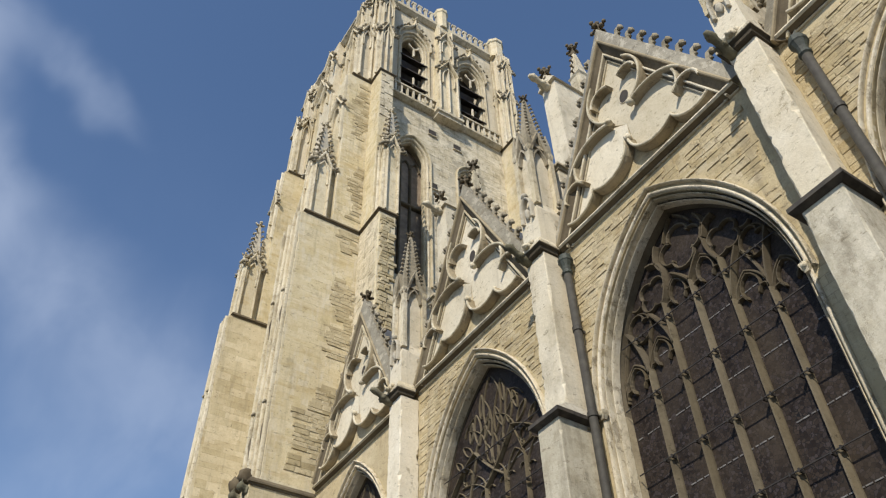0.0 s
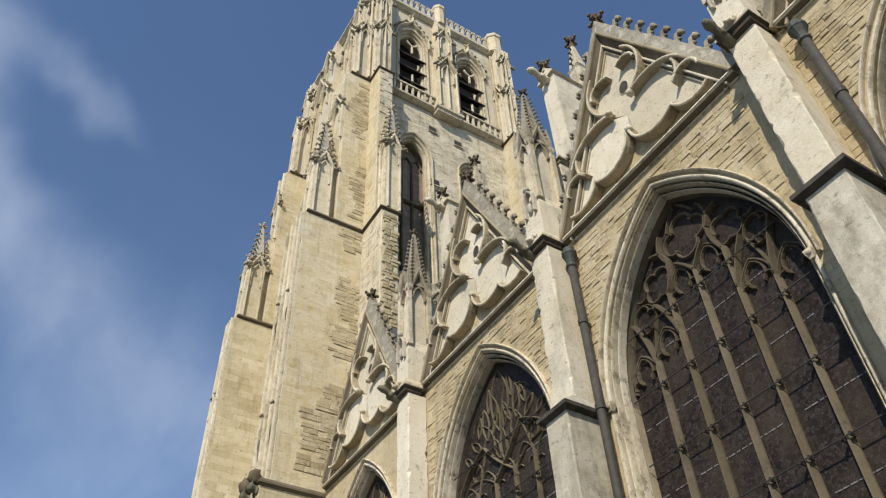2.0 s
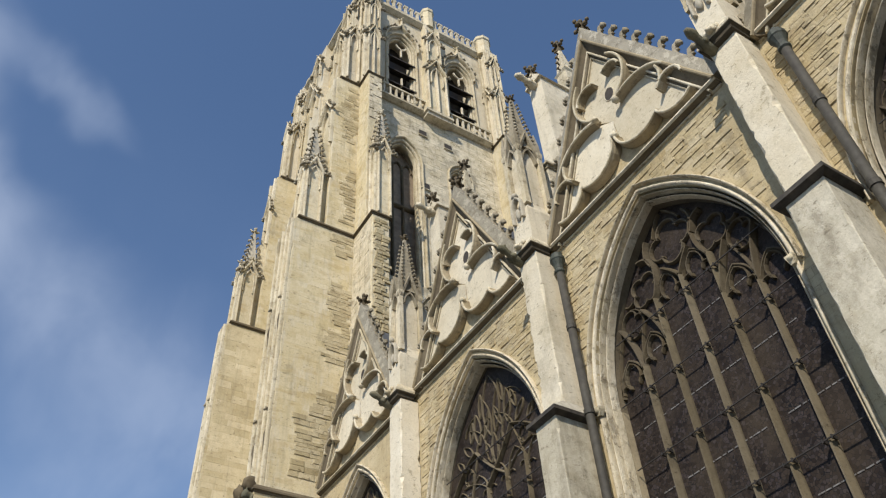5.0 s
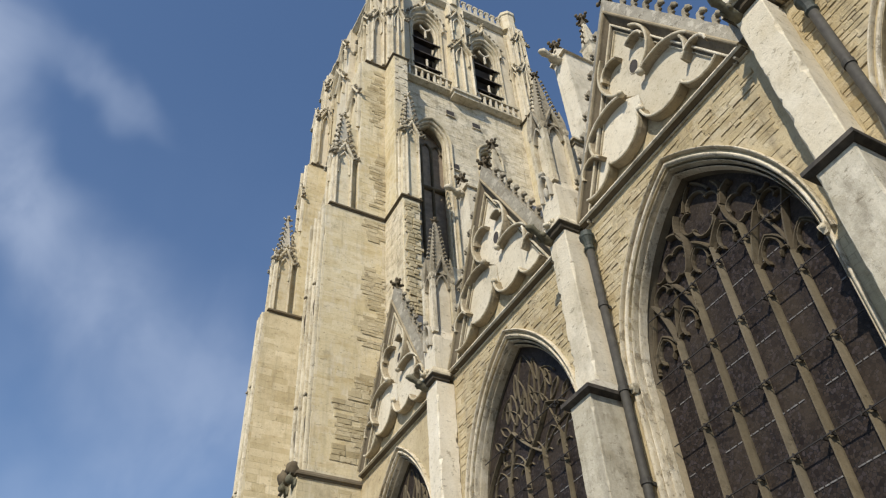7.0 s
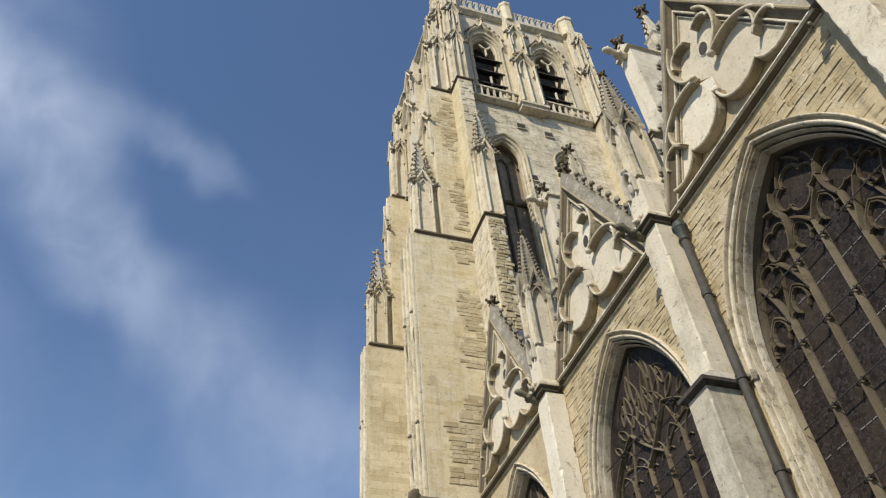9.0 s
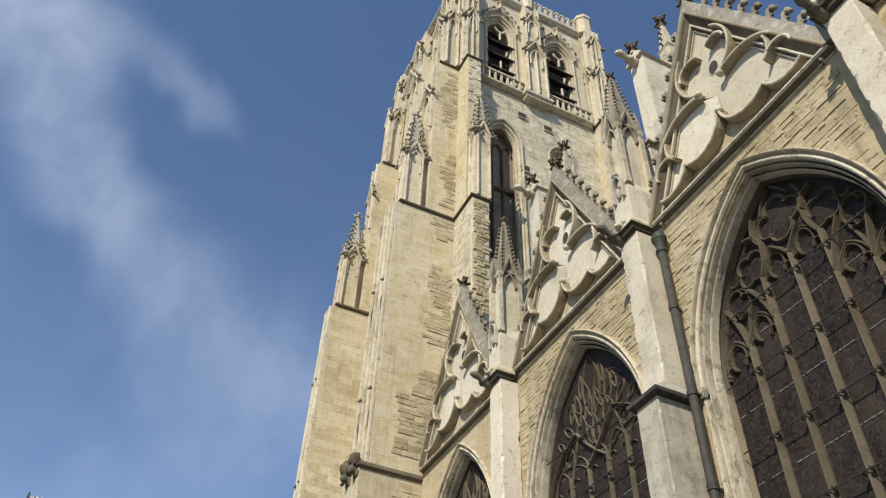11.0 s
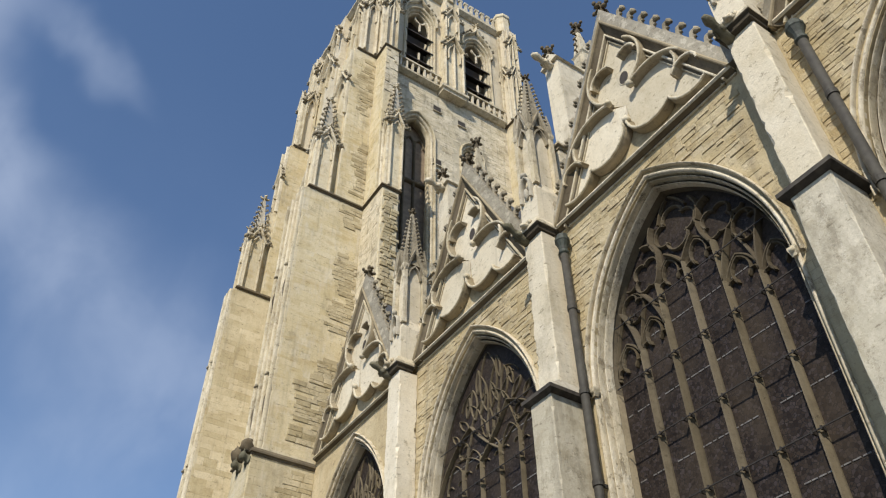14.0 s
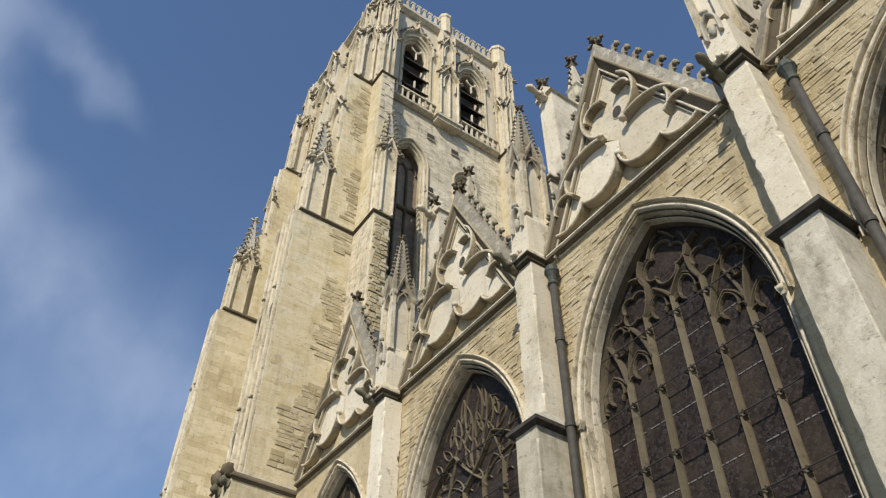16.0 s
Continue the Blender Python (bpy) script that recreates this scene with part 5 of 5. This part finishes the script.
def arm_y(x0, x1, detail):
    """A corner buttress that reaches out along the church (-y)."""
    for y, z0, z1 in ((22.45, 0.0, 22.25), (22.62, 22.25, 29.7), (23.38, 29.7, 42.85), (23.75, 42.85, 54.0)):
        shaft(x0, x1, y, WY + 0.2, z0, z1, M_PALE if z0 > 40 else M_TOWER)
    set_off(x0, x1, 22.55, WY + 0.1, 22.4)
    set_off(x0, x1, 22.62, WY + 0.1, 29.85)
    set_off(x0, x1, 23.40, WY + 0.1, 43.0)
    if detail:
        niche_pinnacle(x0 + 0.22, x0 + 1.0, 22.62, 23.3, 29.95, 35.0, 38.3)
    PF = plane_xz(23.75, (x0 + x1) / 2)
    hw = (x1 - x0) / 2
    strips(PF, (-hw + 0.07, 0, hw - 0.07), 43.1, 53.6)
    gablet_band(PF, -hw, hw, 47.8, 1.3)
    gablet_band(PF, -hw, hw, 51.6, 1.3)
    PL = plane_yz(x0, (23.75 + WY) / 2)
    strips(PL, (-0.3, 0.35), 43.1, 53.6)
    gablet_band(PL, -0.42, 0.4, 48.0, 1.2)


arm_x(24.55, 26.25, 1)
arm_x(33.4, 34.3, 1)
arm_x(24.55, 26.25, -1)
arm_y(11.72, 12.62, True)
arm_y(2 * TX - 12.62, 2 * TX - 11.72, True)

# top: cornice, pierced cresting and turrets
for P_, a, b in ((P, -5.4, 5.4), (plane_yz(WX, TY), -5.3, 5.3)):
    bm = bmesh.new()
    sweep(bm, [(a, 54.1), (b, 54.1)], [(-0.3, -0.05), (-0.3, 0.1), (-0.05, 0.38), (0.12, 0.38), (0.2, -0.05)], P_)
    part("cornice", bm, M_CARVED, tower)
    bm = bmesh.new()
    sweep(bm, [(a, 54.45), (b, 54.45)], [(-0.1, 0.05), (-0.1, 0.3), (0.1, 0.3), (0.1, 0.05)], P_)
    part("parapet_rail", bm, M_GREY, tower)
    if P_ is not P:
        continue
    n = 22
    for i in range(n + 1):
        u = a + (b - a) * i / n
        bm = bmesh.new()
        sweep(bm, [(u, 54.3), (u, 55.6)], [(-0.09, 0.08), (-0.09, 0.27), (0.09, 0.27), (0.09, 0.08)], P_)
        sweep(bm, [(u - 0.17, 55.55), (u + 0.17, 55.55)], [(-0.12, 0.06), (-0.12, 0.29), (0.1, 0.29), (0.1, 0.06)], P_)
        part("cresting", bm, M_GREY, tower)


def turret(x, y, r, z0, z1):
    bm = bmesh.new()
    rings = []
    for k, z in ((1.0, z0), (1.0, z1 - 0.5), (1.15, z1 - 0.4), (1.15, z1 - 0.1), (0.9, z1)):
        rings.append([bm.verts.new((x + r * k * math.cos(a * math.pi / 4 + 0.39), y + r * k * math.sin(a * math.pi / 4 + 0.39), z)) for a in range(8)])
    for a, b in zip(rings, rings[1:]):
        for i in range(8):
            bm.faces.new((a[i], a[(i + 1) % 8], b[(i + 1) % 8], b[i]))
    bm.faces.new(rings[0])
    bm.faces.new(rings[-1])
    part("turret", bm, M_TOWER, tower)


turret(TX - 0.1, WY - 0.15, 0.46, 54.0, 56.5)
turret(2 * TX - 12.35, 24.4, 0.62, 53.9, 56.2)
turret(12.3, 24.4, 0.62, 53.9, 56.0)
turret(11.75, 25.2, 0.42, 53.0, 55.9)
turret(11.95, 33.6, 0.45, 53.0, 55.6)

# grotesques on the lowest set-off
for y in (24.75, 25.5):
    grot = copy_thing(first_gar, pose(8.4, y, 15.3))
    grot.scale = (0.55, 1.2, 1.3)
    bm = lump(int(y * 4), 0.26, 0.2, 0.3, None, (8.15, y, 15.85), 2, 0.6)
    tagged(part("carved_figure", bm, M_SOFFIT), "crouching carved stone lump on the tower set-off", "carving", "tower carvings")

# ---------- plain parts that close the church behind ----------
roof = thing("roof_aisle", "dark slate cross roofs behind the gables", "roof", kind="structure")
for yc in YC:
    bm = bmesh.new()
    tri = [(-2.9, 16.1), (2.9, 16.1), (0, 21.6)]
    flat_poly(bm, tri, plane_yz(XW, yc), -6.2, -0.5)
    part("slope", bm, M_SLATE, roof)
bm = block(17.0, 18.0, -10.0, 24.5, 0, 24.0)
tagged(part("wall_nave", bm, M_TOWER), "plain limestone nave wall above the aisle", "wall", kind="structure")

# a white banner on a flagpole across the square
fp = thing("flagpole", "tall thin flagpole with a hanging white banner", "flagpole")
FX, FY, FZ = -1.82, 27.63, 13.37
lathe_bm = lathe(bmesh.new(), FX, FY, ((0.07, 0.0), (0.045, FZ - 0.6), (0.03, FZ - 0.1), (0.02, FZ)), 10)
part("pole", lathe_bm, M_LEAD, fp)
bm = bmesh.new()
cols = [bm.verts.new((FX + 0.05 + 0.045 * i, FY + 0.03 * math.sin(i * 1.9), FZ - 0.1)) for i in range(13)]
rows_ = [bm.verts.new((FX + 0.05 + 0.04 * i, FY + 0.05 * math.sin(i * 1.9 + 0.4), FZ - 1.5 + 0.02 * i)) for i in range(13)]
for i in range(12):
    bm.faces.new((cols[i], cols[i + 1], rows_[i + 1], rows_[i]))
bmesh.ops.solidify(bm, geom=list(bm.faces), thickness=0.01)
part("banner", bm, M_WHITE, fp)

# ---------- single stones of the walls ----------
def stone_mesh(seed, mat):
    """A worn block in a unit box: x out of the wall, y along it, z up; its face bellies and leans."""
    rnd = random.Random(seed)
    bm = bmesh.new()
    j = lambda a: (rnd.random() - 0.5) * a
    ring = lambda s, d: [bm.verts.new((d + j(0.35), y * s + j(0.05), z * s + j(0.08))) for y, z in ((-0.5, -0.5), (0.5, -0.5), (0.5, 0.5), (-0.5, 0.5))]
    a, b, c = ring(1.0, 0.0), ring(0.985, -0.75), ring(0.86, -1.1)
    for r, s in ((a, b), (b, c)):
        for i in range(4):
            bm.faces.new((r[i], r[(i + 1) % 4], s[(i + 1) % 4], s[i]))
    bm.faces.new(c)
    bmesh.ops.recalc_face_normals(bm, faces=bm.faces)
    me = bpy.data.meshes.new("stone")
    bm.to_mesh(me)
    bm.free()
    me.materials.append(mat)
    return me


STONES = [stone_mesh(s, M_BLOCK) for s in range(14)]
TSTONES = [stone_mesh(s + 50, M_PATCH) for s in range(8)]
rnd = random.Random(4)


def outside_arch(u, v, hw, za):
    if v < ZS:
        return abs(u) > hw
    h = za - ZS
    r = (hw * hw + h * h) / (2 * hw)
    return abs(u) > hw or (abs(u) + r - hw) ** 2 + (v - ZS) ** 2 > r * r


for k, limit in ((1, 10.5), (2, 10.5), (3, 10.5)):
    yc, bay = YC[k], BAYS[k]
    z = limit
    while z < ZSTR - 0.35:
        h = rnd.choice((0.09, 0.11, 0.13, 0.16))
        u = -2.98
        while u < 2.78:
            w = rnd.uniform(0.18, 0.46)
            um, zm = u + w / 2, z + h / 2
            if outside_arch(abs(um) - w / 2 if abs(um) > w / 2 else 0.0, z, HW + 0.12, ZA + 0.2) and um + w / 2 < 2.85:
                shared("stone", rnd.choice(STONES), Matrix.LocRotScale((XW - 0.001, yc - um, zm), Euler((rnd.uniform(-0.012, 0.012), 0, 0)), (rnd.choice((0.004, 0.008, 0.013, 0.019, 0.027)), w + rnd.uniform(-0.02, 0.01), h + rnd.uniform(-0.02, 0.012))), bay)
            u += w
        z += h

# patches of bare courses on the tower's buttress
for x0, x1, z0, z1 in ((8.95, 11.0, 16.4, 18.9), (9.6, 11.2, 18.9, 20.4), (10.1, 11.5, 21.9, 26.2), (9.9, 11.5, 28.1, 29.4), (10.4, 11.6, 30.5, 35.5), (10.5, 11.5, 37.0, 42.2), (9.0, 10.6, 10.8, 15.2)):
    z = z0
    while z < z1:
        h = rnd.choice((0.16, 0.2, 0.24))
        edge = noise.noise(Vector((x0, z * 0.55, 3.0)))
        x = x0 + 0.35 + edge * 0.9 + rnd.uniform(0, 0.35)
        end = min(x1, 11.6) - rnd.uniform(0, 0.2)
        while x < end:
            w = rnd.uniform(0.35, 0.7)
            if rnd.random() < 0.93:
                shared("stone", rnd.choice(TSTONES), Matrix.LocRotScale((x + w / 2, 24.54, z + h / 2), Euler((0, 0, math.pi / 2)), (rnd.uniform(0.008, 0.03), w - 0.01, h - 0.01)), tower)
            x += w
        z += h
# bare courses on the face of the arm along the church
z = 22.7
while z < 29.4:
    h = rnd.choice((0.17, 0.2, 0.24))
    x = 11.74 + rnd.uniform(0, 0.2)
    while x < 12.3:
        w = rnd.uniform(0.28, 0.5)
        shared("stone", rnd.choice(TSTONES), Matrix.LocRotScale((x + w / 2, 22.619, z + h / 2), Euler((0, 0, math.pi / 2)), (rnd.uniform(0.03, 0.08), w - 0.02, h - 0.02)), tower)
        x += w
    z += h

# cut facing of the tower, too far off to be picked apart
def in_windows(u, v):
    return any(abs(u - c) < w + 0.3 and 27.8 < v < top - max(0.0, abs(u - c) - 0.3) * 1.4 for c, w, top in ((-LW, LHW, 39.9), (1.56, 0.7, 39.5))) or any(abs(u - a) < 0.3 and abs(v - b) < 0.3 for a, b in ((-0.95, 41.15), (0.85, 40.9), (-0.95, 36.2), (0.9, 35.5)))


ashlar(plane_xz(WY, TX), -4.4, 5.0, 26.0, 42.7, M_ASHGREY, tower, in_windows, 3, (0.2, 0.25, 0.3), (0.002, 0.016), (0.25, 0.7))
for y0, seed in ((24.55, 5), (33.4, 6)):
    ashlar(plane_xz(y0, 0.0), 10.26, 11.6, 30.0, 42.7, M_ASHLAR, tower, None, seed + 20, (0.24, 0.3), (0.002, 0.008), (0.35, 0.7))
ashlar(plane_yz(11.72, 23.6), -1.0, 0.9, 22.6, 29.5, M_ASHGREY, tower, None, 9, (0.2, 0.25), (0.004, 0.02), (0.25, 0.6))
ashlar(plane_yz(11.72, 23.9), -0.65, 0.45, 30.0, 42.7, M_ASHLAR, tower, None, 10, (0.22, 0.28), (0.004, 0.02), (0.3, 0.6))
ashlar(plane_xz(23.38, 12.17), -0.4, 0.4, 38.5, 42.7, M_ASHGREY, tower, None, 11, (0.2, 0.25), (0.01, 0.06), (0.2, 0.45))
ashlar(plane_xz(33.4, 0.0), 8.75, 11.55, 6.0, 29.5, M_ASHVAR, tower, None, 14, (0.28, 0.34, 0.42), (0.002, 0.008), (0.5, 1.3))
ashlar(plane_xz(24.55, 0.0), 8.75, 11.55, 15.9, 29.5, M_ASHLAR, tower, None, 15, (0.28, 0.34), (0.001, 0.004), (0.5, 1.0))
